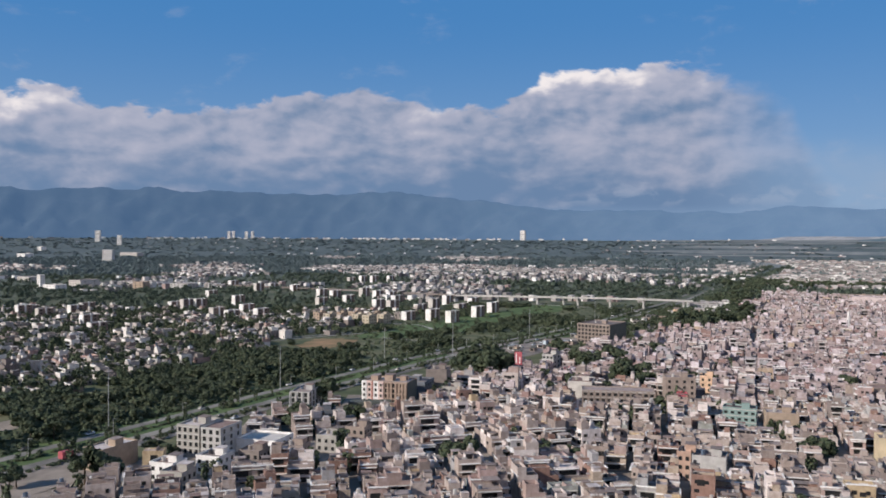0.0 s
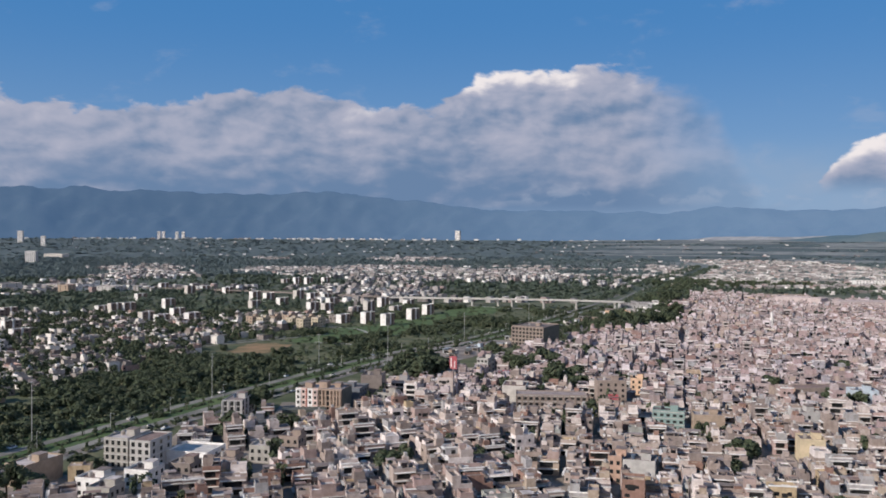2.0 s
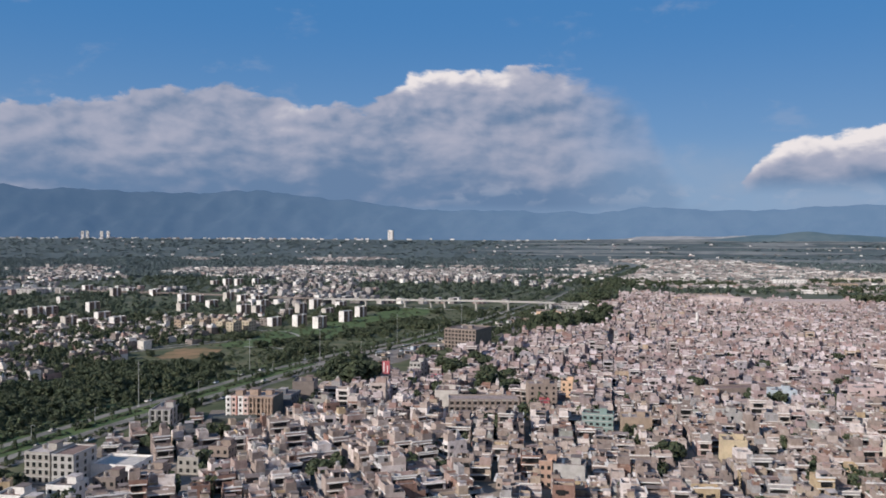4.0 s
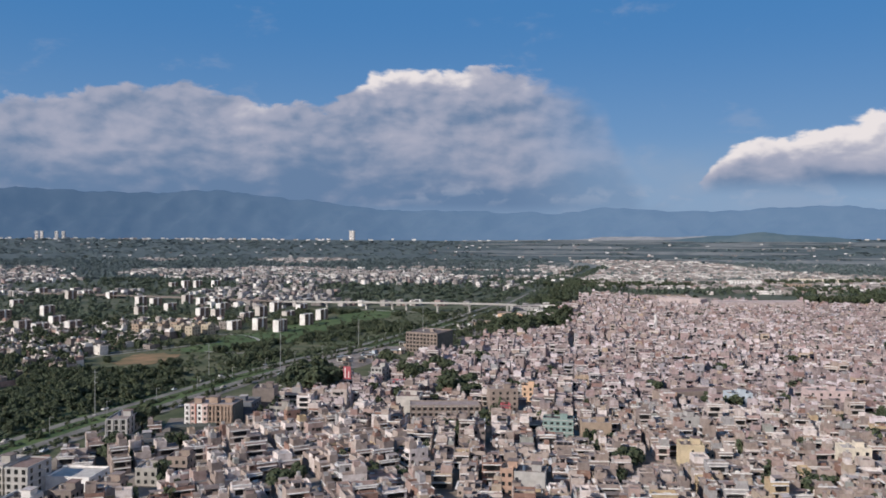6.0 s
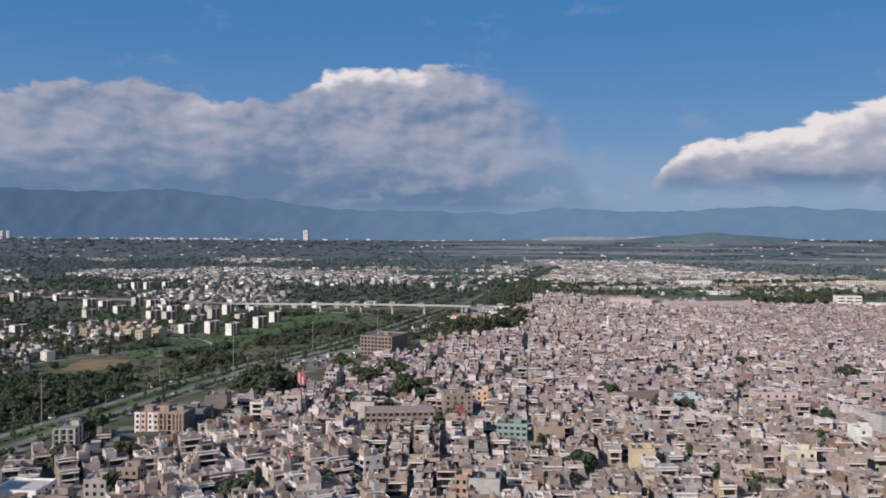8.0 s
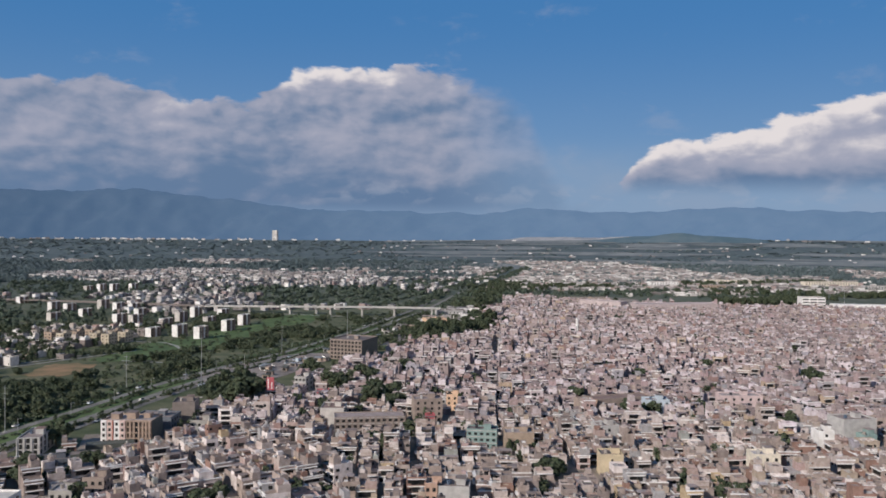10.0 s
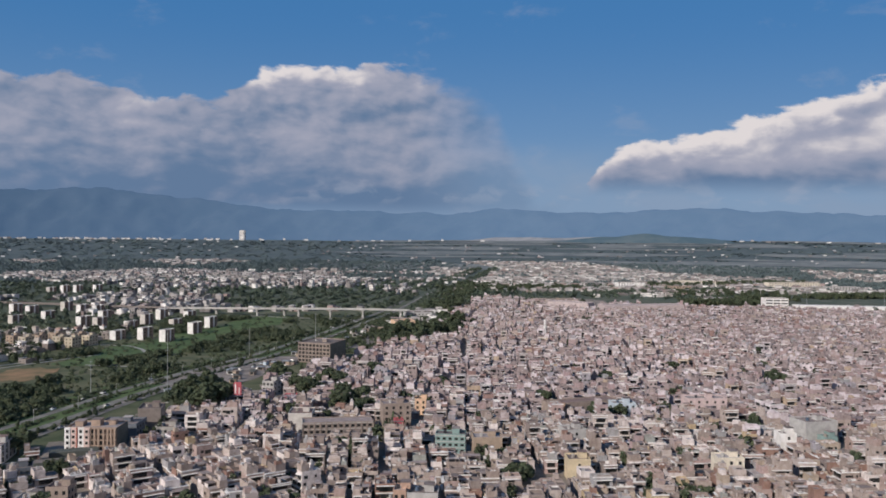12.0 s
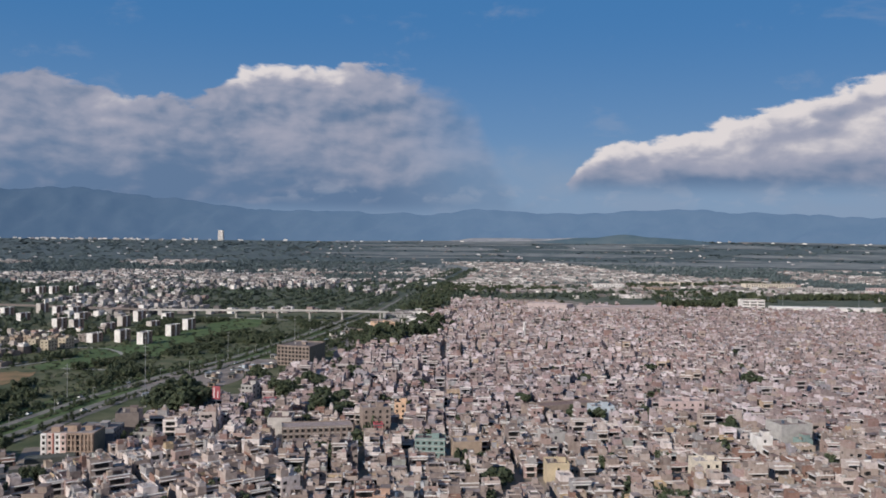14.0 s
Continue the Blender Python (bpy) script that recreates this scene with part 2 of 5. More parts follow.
M["asphalt"] = material("asphalt", plain((0.125, 0.12, 0.11), (0.25, 0.237, 0.215), 0.06), 0.9)
M["dust"] = material("dusty_ground", plain((0.17, 0.145, 0.12), (0.30, 0.26, 0.225), 0.06), 0.95)
M["grass"] = material("grass", plain((0.054, 0.094, 0.034), (0.104, 0.146, 0.056), 0.04), 0.95)


def hazed_scrub(n, l, s):
    """Olive scrub near the town, blended with distance into a painted blue-grey haze."""
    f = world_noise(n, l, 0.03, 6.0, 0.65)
    near_c, haze_c = ramp(n, [(0.38, (0.058, 0.076, 0.036)), (0.62, (0.140, 0.138, 0.080))]), ramp(n, [(0.38, (0.066, 0.094, 0.100)), (0.62, (0.104, 0.128, 0.132))])
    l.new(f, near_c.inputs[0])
    l.new(f, haze_c.inputs[0])
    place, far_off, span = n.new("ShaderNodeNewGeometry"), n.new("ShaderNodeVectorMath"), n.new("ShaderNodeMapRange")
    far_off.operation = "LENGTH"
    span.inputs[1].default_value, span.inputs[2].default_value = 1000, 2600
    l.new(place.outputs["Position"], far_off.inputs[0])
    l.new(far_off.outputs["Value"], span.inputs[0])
    l.new(mixed(n, l, span.outputs[0], near_c.outputs[0], haze_c.outputs[0]), s.inputs["Base Color"])
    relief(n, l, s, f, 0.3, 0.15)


M["scrub"] = material("scrub", hazed_scrub, 0.95)
# far fields lean blue-grey: distance haze put into their colour
M["far_field"] = material("hazy_field", plain((0.13, 0.155, 0.16), (0.23, 0.24, 0.235), 0.012), 0.95)
M["lot"] = material("trodden_lot", plain((0.17, 0.145, 0.13), (0.31, 0.27, 0.245), 0.07), 0.95)
M["pale_way"] = material("pale_gravel", plain((0.26, 0.25, 0.235), (0.40, 0.385, 0.36), 0.12), 0.95)
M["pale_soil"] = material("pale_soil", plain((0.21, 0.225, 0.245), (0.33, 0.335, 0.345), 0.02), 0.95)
M["field"] = material("bare_field", plain((0.15, 0.125, 0.062), (0.31, 0.195, 0.11), 0.05), 0.95)
M["concrete"] = material("concrete", plain((0.36, 0.35, 0.335), (0.50, 0.485, 0.46), 0.3), 0.85)
M["white"] = material("white_render", plain((0.62, 0.60, 0.58), (0.80, 0.79, 0.78), 0.25), 0.85)
M["steel"] = material("galvanised_steel", plain((0.33, 0.34, 0.34), (0.45, 0.46, 0.46), 0.8), 0.5, 0.6)


def colour(name, c, rough=0.85, spread=0.16, scale=0.35):
    """A coat of one colour with stains, made once."""
    if name not in M:
        M[name] = material(name, plain(tuple(v * (1 - spread) for v in c), tuple(min(0.85, v * (1 + spread * 0.6)) for v in c), scale), rough)
    return M[name]


# ---------------------------------------------------------------- helpers for meshes


def smooth(a, b, v):
    u = min(1.0, max(0.0, (v - a) / (b - a)))
    return u * u * (3 - 2 * u)


def ground_z(x, y):
    """The town stands on a low rise; far off the plain climbs gently to the foothills."""
    r, east = math.hypot(x, y), smooth(10, 34, math.degrees(math.atan2(x, y)))
    return 7 * (1 - smooth(600, 1000, r if y < 0 else y)) + 42 * smooth(2000, 4700, r) + (17 + 26 * east) * smooth(2900, 4700, r)


def inside(poly, x, y):
    hit = False
    for (x1, y1), (x2, y2) in zip(poly, poly[1:] + poly[:1]):
        if (y1 > y) != (y2 > y) and x < (x2 - x1) * (y - y1) / (y2 - y1) + x1:
            hit = not hit
    return hit


class Pile:
    """Gathers boxes and clumps into one mesh."""

    def __init__(self, *mats):
        self.v, self.f, self.m, self.mats = [], [], [], mats

    def box(self, x0, x1, y0, y1, z0, z1, mat=0, m=None, floor=False, taper=0.0):
        i = len(self.v)
        tx, ty = (x1 - x0) * taper / 2, (y1 - y0) * taper / 2
        pts = [(x0, y0, z0), (x1, y0, z0), (x1, y1, z0), (x0, y1, z0), (x0 + tx, y0 + ty, z1), (x1 - tx, y0 + ty, z1), (x1 - tx, y1 - ty, z1), (x0 + tx, y1 - ty, z1)]
        if m is not None:
            pts = [tuple(m @ Vector(p)) for p in pts]
        self.v += pts
        quads = [(0, 1, 5, 4), (1, 2, 6, 5), (2, 3, 7, 6), (3, 0, 4, 7), (4, 5, 6, 7)] + ([(3, 2, 1, 0)] if floor else [])
        self.f += [tuple(i + k for k in q) for q in quads]
        self.m += [mat] * len(quads)

    def drum(self, x, y, z0, z1, r, mat=0, m=None, sides=10, r2=None):
        i, r2 = len(self.v), r if r2 is None else r2
        ring = [(math.cos(2 * math.pi * k / sides), math.sin(2 * math.pi * k / sides)) for k in range(sides)]
        pts = [(x + r * c, y + r * s, z0) for c, s in ring] + [(x + r2 * c, y + r2 * s, z1) for c, s in ring]
        self.v += pts if m is None else [tuple(m @ Vector(p)) for p in pts]
        quads = [(i + k, i + (k + 1) % sides, i + sides + (k + 1) % sides, i + sides + k) for k in range(sides)] + [tuple(i + sides + k for k in range(sides))]
        self.f += quads
        self.m += [mat] * len(quads)

    def mesh(self, name):
        me = bpy.data.meshes.new(name)
        me.from_pydata(self.v, [], self.f)
        for mat in self.mats:
            me.materials.append(M[mat])
        me.polygons.foreach_set("material_index", self.m)
        me.update()
        return me

    def thing(self, name, parent=None):
        ob = new(name, self.mesh(name))
        ob.parent = parent
        return ob


def part(name, pile, parent, label=""):
    ob = pile.thing(name, parent)
    return tagged(ob, label) if label else ob


def root(name, m, label, category, group="", kind=""):
    ob = new(name)
    ob.matrix_world = m
    return tagged(ob, label, category, group, kind)


def at(x, y, turn=0.0, up=0.0):
    """A pose on the ground; turn: degrees clockwise from straight ahead (+y)."""
    return pose(x, y, ground_z(x, y) + up, 0, 0, -turn)


def sprays(count, seed, leaves, size):
    """Unit clumps of leaf sprays: small tilted leaves round a loose ball, to build crowns from."""
    rng, made = random.Random(seed), []
    for k in range(count):
        vs, fs = [], []
        for q in range(leaves):
            n = Vector((rng.gauss(0, 1), rng.gauss(0, 1), rng.gauss(0.25, 1))).normalized()
            c = n * rng.uniform(0.55, 1.0)
            n = (n + 0.75 * Vector((rng.gauss(0, 0.6), rng.gauss(0, 0.6), rng.gauss(0.25, 0.6)))).normalized()
            u = n.orthogonal().normalized()
            v, a, i = n.cross(u), rng.random() * 6.28, len(vs)
            for b in (a, a + 2.0 + rng.uniform(-0.4, 0.4), a + 4.2 + rng.uniform(-0.4, 0.4)):
                p = c + (u * math.cos(b) + v * math.sin(b)) * size * rng.uniform(0.7, 1.25)
                vs.append((p.x, p.y, p.z))
            fs.append((i, i + 1, i + 2))
        made.append((vs, fs))
    return made


CLUMPS = sprays(16, 5, 20, 0.62)
FINE_CLUMPS = sprays(14, 6, 64, 0.40)
MID_CLUMPS = sprays(16, 8, 38, 0.46)
FAR_CLUMPS = sprays(12, 9, 11, 0.80)


def clump(pile, x, y, z, rx, rz, rng, mat=0, kinds=None):
    vs, fs = rng.choice(kinds or CLUMPS)
    a, i = rng.random() * 6.28, len(pile.v)
    ca, sa = math.cos(a) * rx, math.sin(a) * rx
    pile.v += [(x + ca * p[0] - sa * p[1], y + sa * p[0] + ca * p[1], z + rz * p[2]) for p in vs]
    pile.f += [tuple(i + k for k in f) for f in fs]
    pile.m += [mat] * len(fs)


# ---------------------------------------------------------------- plan
ROAD = [(-330, 30), (-250, 170), (-172, 318), (-150, 362), (-130, 400), (-97, 468), (-62, 530), (-22, 606), (22, 680), (80, 770), (140, 885), (205, 1010), (300, 1190), (455, 1530), (640, 1900), (900, 2400)]
CITY = [(-250, 120), (-185, 250), (-150, 305), (-128, 345), (-92, 415), (-45, 488), (0, 545), (40, 590), (78, 640), (130, 720), (185, 800), (240, 880), (300, 985), (350, 1100), (470, 1330), (520, 1390), (562, 1305), (622, 1225),
        (696, 1180), (770, 1138), (861, 1120), (934, 1078), (984, 1018), (1030, 978), (1300, 800), (1300, 120)]


def ribbon(name, line, left, right, mat, lift, label, category, kind="structure", across=1, step=15.0):
    """A strip along a line, from left to right of it (metres), laid on the ground."""
    pts = []
    for (x1, y1), (x2, y2) in zip(line, line[1:]):
        n = max(1, int(math.hypot(x2 - x1, y2 - y1) / step))
        pts += [(x1 + (x2 - x1) * k / n, y1 + (y2 - y1) * k / n) for k in range(n)]
    pts.append(line[-1])
    verts, faces = [], []
    for k, (x, y) in enumerate(pts):
        (xa, ya), (xb, yb) = pts[max(0, k - 2)], pts[min(len(pts) - 1, k + 2)]
        d = math.hypot(xb - xa, yb - ya)
        nx, ny = (yb - ya) / d, -(xb - xa) / d
        for j in range(across + 1):
            o = left + (right - left) * j / across
            px, py = x + nx * o, y + ny * o
            verts.append((px, py, ground_z(px, py) + lift))
    w = across + 1
    for k in range(len(pts) - 1):
        for j in range(across):
            faces.append((k * w + j, k * w + j + 1, (k + 1) * w + j + 1, (k + 1) * w + j))
    me = bpy.data.meshes.new(name)
    me.from_pydata(verts, [], faces)
    me.materials.append(M[mat])
    return tagged(new(name, me), label, category, "", kind)


def along(line, s):
    """The point at s metres along a line, and its direction in degrees clockwise from +y."""
    for (x1, y1), (x2, y2) in zip(line, line[1:]):
        d = math.hypot(x2 - x1, y2 - y1)
        if s <= d:
            return x1 + (x2 - x1) * s / d, y1 + (y2 - y1) * s / d, math.degrees(math.atan2(x2 - x1, y2 - y1))
        s -= d
    return x2, y2, math.degrees(math.atan2(x2 - x1, y2 - y1))


def road_x(y):
    for (x1, y1), (x2, y2) in zip(ROAD, ROAD[1:]):
        if y1 <= y <= y2:
            return x1 + (x2 - x1) * (y - y1) / (y2 - y1)
    return ROAD[-1][0] if y > 0 else ROAD[0][0]

# ---------------------------------------------------------------- ground, roads, mountains


def ground():
    rings = [0] + [20 * 1.075 ** k for k in range(75)]
    rings = [r for r in rings if r < 4850] + [4900]
    n, verts, faces = 180, [(0, 0, ground_z(0, 0))], []
    for r in rings[1:]:
        for k in range(n):
            a = 2 * math.pi * k / n
            x, y = r * math.sin(a), r * math.cos(a)
            verts.append((x, y, ground_z(x, y)))
    faces += [(0, 1 + (k + 1) % n, 1 + k) for k in range(n)]
    for i in range(len(rings) - 2):
        a, b = 1 + i * n, 1 + (i + 1) * n
        faces += [(a + k, a + (k + 1) % n, b + (k + 1) % n, b + k) for k in range(n)]
    me = bpy.data.meshes.new("ground")
    me.from_pydata(verts, [], faces)
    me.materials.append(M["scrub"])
    return tagged(new("ground", me), "green and dusty plain that reaches the foothills", "ground", "", "structure")


def town_ground():
    """Bare trodden earth and concrete between the houses."""
    verts, faces, step = [], [], 20
    for i in range(-14, 72):
        for j in range(5, 74):
            x, y = i * step, j * step
            if inside(CITY, x + step / 2, y + step / 2):
                k = len(verts)
                verts += [(px, py, ground_z(px, py) + 0.15) for px, py in ((x, y), (x + step, y), (x + step, y + step), (x, y + step))]
                faces.append((k, k + 1, k + 2, k + 3))
    me = bpy.data.meshes.new("town_ground")
    me.from_pydata(verts, [], faces)
    me.materials.append(M["dust"])
    return tagged(new("town_ground", me), "dusty grey earth lanes between crowded houses", "ground", "", "structure")


def patch(name, cx, cy, rx, ry, turn, mat, lift, label, category="field", seed=1):
    """An uneven patch of ground of its own cover."""
    rng, n = random.Random(seed), 28
    m = pose(cx, cy, 0, 0, 0, -turn)
    verts = [(cx, cy, ground_z(cx, cy) + lift)]
    for k in range(n):
        a, f = 2 * math.pi * k / n, 0.85 + 0.3 * rng.random()
        c, s = math.cos(a), math.sin(a)
        p = m @ Vector((rx * f * abs(c) ** 0.6 * (1 if c > 0 else -1), ry * f * abs(s) ** 0.6 * (1 if s > 0 else -1), 0))
        verts.append((p.x, p.y, ground_z(p.x, p.y) + lift))
    me = bpy.data.meshes.new(name)
    me.from_pydata(verts, [], [(0, 1 + k, 1 + (k + 1) % n) for k in range(n)])
    me.materials.append(M[mat])
    return tagged(new(name, me), label, category, "", "structure")


ground()
town_ground()
ribbon("verge", ROAD[:12], -34, 14, "grass", 0.10, "grass verge and median along the highway", "verge", across=6)
ribbon("road", ROAD[:15], -1, 5, "asphalt", 0.25, "grey asphalt carriageway of a highway", "road")
ribbon("road_far_side", ROAD[:14], -19, -13.5, "asphalt", 0.25, "grey asphalt carriageway of a highway", "road")
ribbon("dirt_shoulder", ROAD[2:9], 5.4, 9.6, "lot", 0.18, "trodden brown strip between two roads", "verge")
for way in ([(-262, 604), (-186, 692), (-144, 736), (-108, 776), (-60, 828)], [(-158, 740), (-115, 786), (-84, 822)], [(-66, 756), (-48, 744), (-18, 728)], [(-112, 890), (-80, 914), (-62, 906), (-38, 893), (-26, 862), (-17, 806)]):
    ribbon("lane", way, -1.8, 1.8, "pale_way", 0.34, "narrow pale lane through trees", "lane")
ribbon("slip_road", [(60, 1190), (113, 1172), (153, 1140), (200, 1122), (226, 1080), (233, 1018), (215, 985)], -3, 3, "pale_way", 0.34, "pale slip road curving under an overpass", "road")
ribbon("service_road", ROAD[2:9], 10, 14, "asphalt", 0.22, "dusty service road beside the highway", "road")
patch("bare_field", -105, 712, 20, 34, 10, "field", 0.3, "bare brown playing field among trees", "field", 3)
patch("bare_yard", 655, 1300, 42, 75, 22, "dust", 0.35, "pale bare yard beyond the last houses", "yard", 12)
patch("bare_yard", 800, 1190, 130, 38, 16, "dust", 0.3, "pale bare ground along the town's edge", "yard", 13)
patch("bare_yard", 1150, 1480, 190, 60, 14, "dust", 0.35, "pale bare ground between far buildings", "yard", 14)
patch("bare_yard", 1035, 1088, 130, 45, 24, "dust", 0.3, "pale bare ground before a long hall", "yard", 16)
patch("bare_yard", 188, 868, 16, 66, 29, "lot", 0.3, "trodden ground between highway and houses", "yard", 17)
MEADOWS = [(-58, 790, 26, 42, 20), (-20, 862, 42, 60, 25), (40, 980, 34, 90, 28), (110, 1105, 30, 70, 26)]
for mk, (mx, my, mrx, mry, mt) in enumerate(MEADOWS):
    patch("meadow", mx, my, mrx, mry, mt, "grass", 0.3, "bright green meadow among trees", "meadow", 15 + mk)
patch("dirt_lot", -204, 403, 10, 22, 40, "dust", 0.32, "bare trodden clearing beside the highway", "lot", 9)
patch("dirt_lot", -151, 310, 12, 24, 27, "dust", 0.3, "bare dirt lot beside the highway", "lot", 8)
patch("paved_lot", 50, 692, 32, 84, 33, "lot", 0.2, "dusty grey lot beside the highway", "lot", 4)


NEAR_RANGE = [(-60, 280), (-40, 268), (-28, 258), (-21, 274), (-15, 266), (-9.9, 258), (-4.4, 278), (2, 236), (6, 170), (10, 120), (14, 60), (24, 20), (90, 20)]
FAR_RANGE = [(-60, 240), (-28, 235), (-4, 225), (2, 205), (7, 192), (12.7, 180), (17.5, 172), (21.2, 204), (26.5, 186), (34.8, 218), (40.9, 198), (46, 172), (60, 190), (90, 180)]


def crest_at(pts, a):
    """The crest's height over the plain along the compass."""
    for (a1, h1), (a2, h2) in zip(pts, pts[1:]):
        if a1 <= a <= a2:
            return h1 + (h2 - h1) * smooth(0, 1, (a - a1) / (a2 - a1))
    return pts[-1][1]


def mountains(name, pts, r0, r1, coat, seed, label, rough=0.075, low=False):
    n, m, verts, faces = 520, 24, [], []
    for i in range(n + 1):
        a = -60 + 150 * i / n
        crest = max(crest_at(q, a) for q in pts) * (1 + rough * noise.fractal(Vector((a * 0.6, 0.3, seed)), 0.9, 2.0, 6))
        for j in range(m + 1):
            u = j / m
            r = r0 + (r1 - r0) * u
            spur = noise.fractal(Vector((a * 0.55 + 0.5 * math.sin(u * 3 + seed), u * 1.6, seed)), 0.9, 2.0, 5)
            h = crest * min(1.0, max(0.0, u ** 1.1 + 0.22 * spur * math.sin(math.pi * u)))
            x, y = r * math.sin(radians(a)), r * math.cos(radians(a))
            verts.append((x, y, (ground_z(x, y) - 6 if low else 36) + h))
        verts.append(((r1 + 200) * math.sin(radians(a)), (r1 + 200) * math.cos(radians(a)), 30))
    for i in range(n):
        for j in range(m + 1):
            k = i * (m + 2) + j
            faces.append((k, k + m + 2, k + m + 3, k + 1))
    me = bpy.data.meshes.new(name)
    me.from_pydata(verts, [], faces)
    me.materials.append(M[coat])
    for p in me.polygons:
        p.use_smooth = True
    return tagged(new(name, me), label, "mountain", "", "structure")


def hazy_hill_shader(c1, c2, glow, glow_far):
    """Wooded slopes with blue haze painted as emission, stronger toward the east."""
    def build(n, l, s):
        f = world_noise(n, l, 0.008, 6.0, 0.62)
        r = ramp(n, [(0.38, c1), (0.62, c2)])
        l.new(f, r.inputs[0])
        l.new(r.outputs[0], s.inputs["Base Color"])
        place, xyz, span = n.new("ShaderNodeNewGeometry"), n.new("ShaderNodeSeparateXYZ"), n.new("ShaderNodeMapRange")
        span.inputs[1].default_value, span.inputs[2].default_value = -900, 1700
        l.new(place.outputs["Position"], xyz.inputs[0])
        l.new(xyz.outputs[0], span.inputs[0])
        haze_mix = n.new("ShaderNodeMix")
        haze_mix.data_type = "RGBA"
        haze_mix.inputs[6].default_value, haze_mix.inputs[7].default_value = (*glow, 1), (*glow_far, 1)
        l.new(span.outputs[0], haze_mix.inputs[0])
        l.new(haze_mix.outputs[2], s.inputs["Emission Color"])
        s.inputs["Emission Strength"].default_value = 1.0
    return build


# blue emission colours paint the haze on mountains and foothill
M["hill"] = material("hazy_mountainside", hazy_hill_shader((0.022, 0.030, 0.034), (0.034, 0.042, 0.046), (0.057, 0.108, 0.200), (0.112, 0.192, 0.325)), 1.0, 0, 0.0)
M["low_hill"] = material("hazy_foothill", hazy_hill_shader((0.030, 0.040, 0.034), (0.070, 0.075, 0.060), (0.052, 0.090, 0.135), (0.058, 0.100, 0.150)), 1.0, 0, 0.0)
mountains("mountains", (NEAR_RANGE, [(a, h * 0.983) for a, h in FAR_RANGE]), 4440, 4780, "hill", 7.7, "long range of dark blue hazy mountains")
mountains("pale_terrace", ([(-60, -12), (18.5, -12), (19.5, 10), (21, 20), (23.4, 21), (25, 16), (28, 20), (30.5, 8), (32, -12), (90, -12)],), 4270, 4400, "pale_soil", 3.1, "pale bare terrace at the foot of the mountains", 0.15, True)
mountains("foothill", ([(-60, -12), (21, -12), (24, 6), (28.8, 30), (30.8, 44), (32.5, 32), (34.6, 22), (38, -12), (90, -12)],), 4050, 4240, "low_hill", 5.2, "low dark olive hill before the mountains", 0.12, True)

# ---------------------------------------------------------------- houses


def tray(pile, x0, x1, y0, y1, z0, z1, drop, wall, floor, m=None, rim=0.22, with_floor=True):
    """Walls that rise past a sunk flat roof as a parapet, in one piece."""
    i = len(pile.v)
    a, zf = rim, z1 - drop
    pts = [(x0, y0, z0), (x1, y0, z0), (x1, y1, z0), (x0, y1, z0), (x0, y0, z1), (x1, y0, z1), (x1, y1, z1), (x0, y1, z1),
           (x0 + a, y0 + a, z1), (x1 - a, y0 + a, z1), (x1 - a, y1 - a, z1), (x0 + a, y1 - a, z1),
           (x0 + a, y0 + a, zf), (x1 - a, y0 + a, zf), (x1 - a, y1 - a, zf), (x0 + a, y1 - a, zf)]
    pile.v += pts if m is None else [tuple(m @ Vector(p)) for p in pts]
    for k in range(4):
        j = (k + 1) % 4
        pile.f += [(i + k, i + j, i + 4 + j, i + 4 + k), (i + 4 + k, i + 4 + j, i + 8 + j, i + 8 + k), (i + 8 + k, i + 8 + j, i + 12 + j, i + 12 + k)]
        pile.m += [wall] * 3
    if with_floor:
        pile.f.append((i + 12, i + 13, i + 14, i + 15))
        pile.m.append(floor)


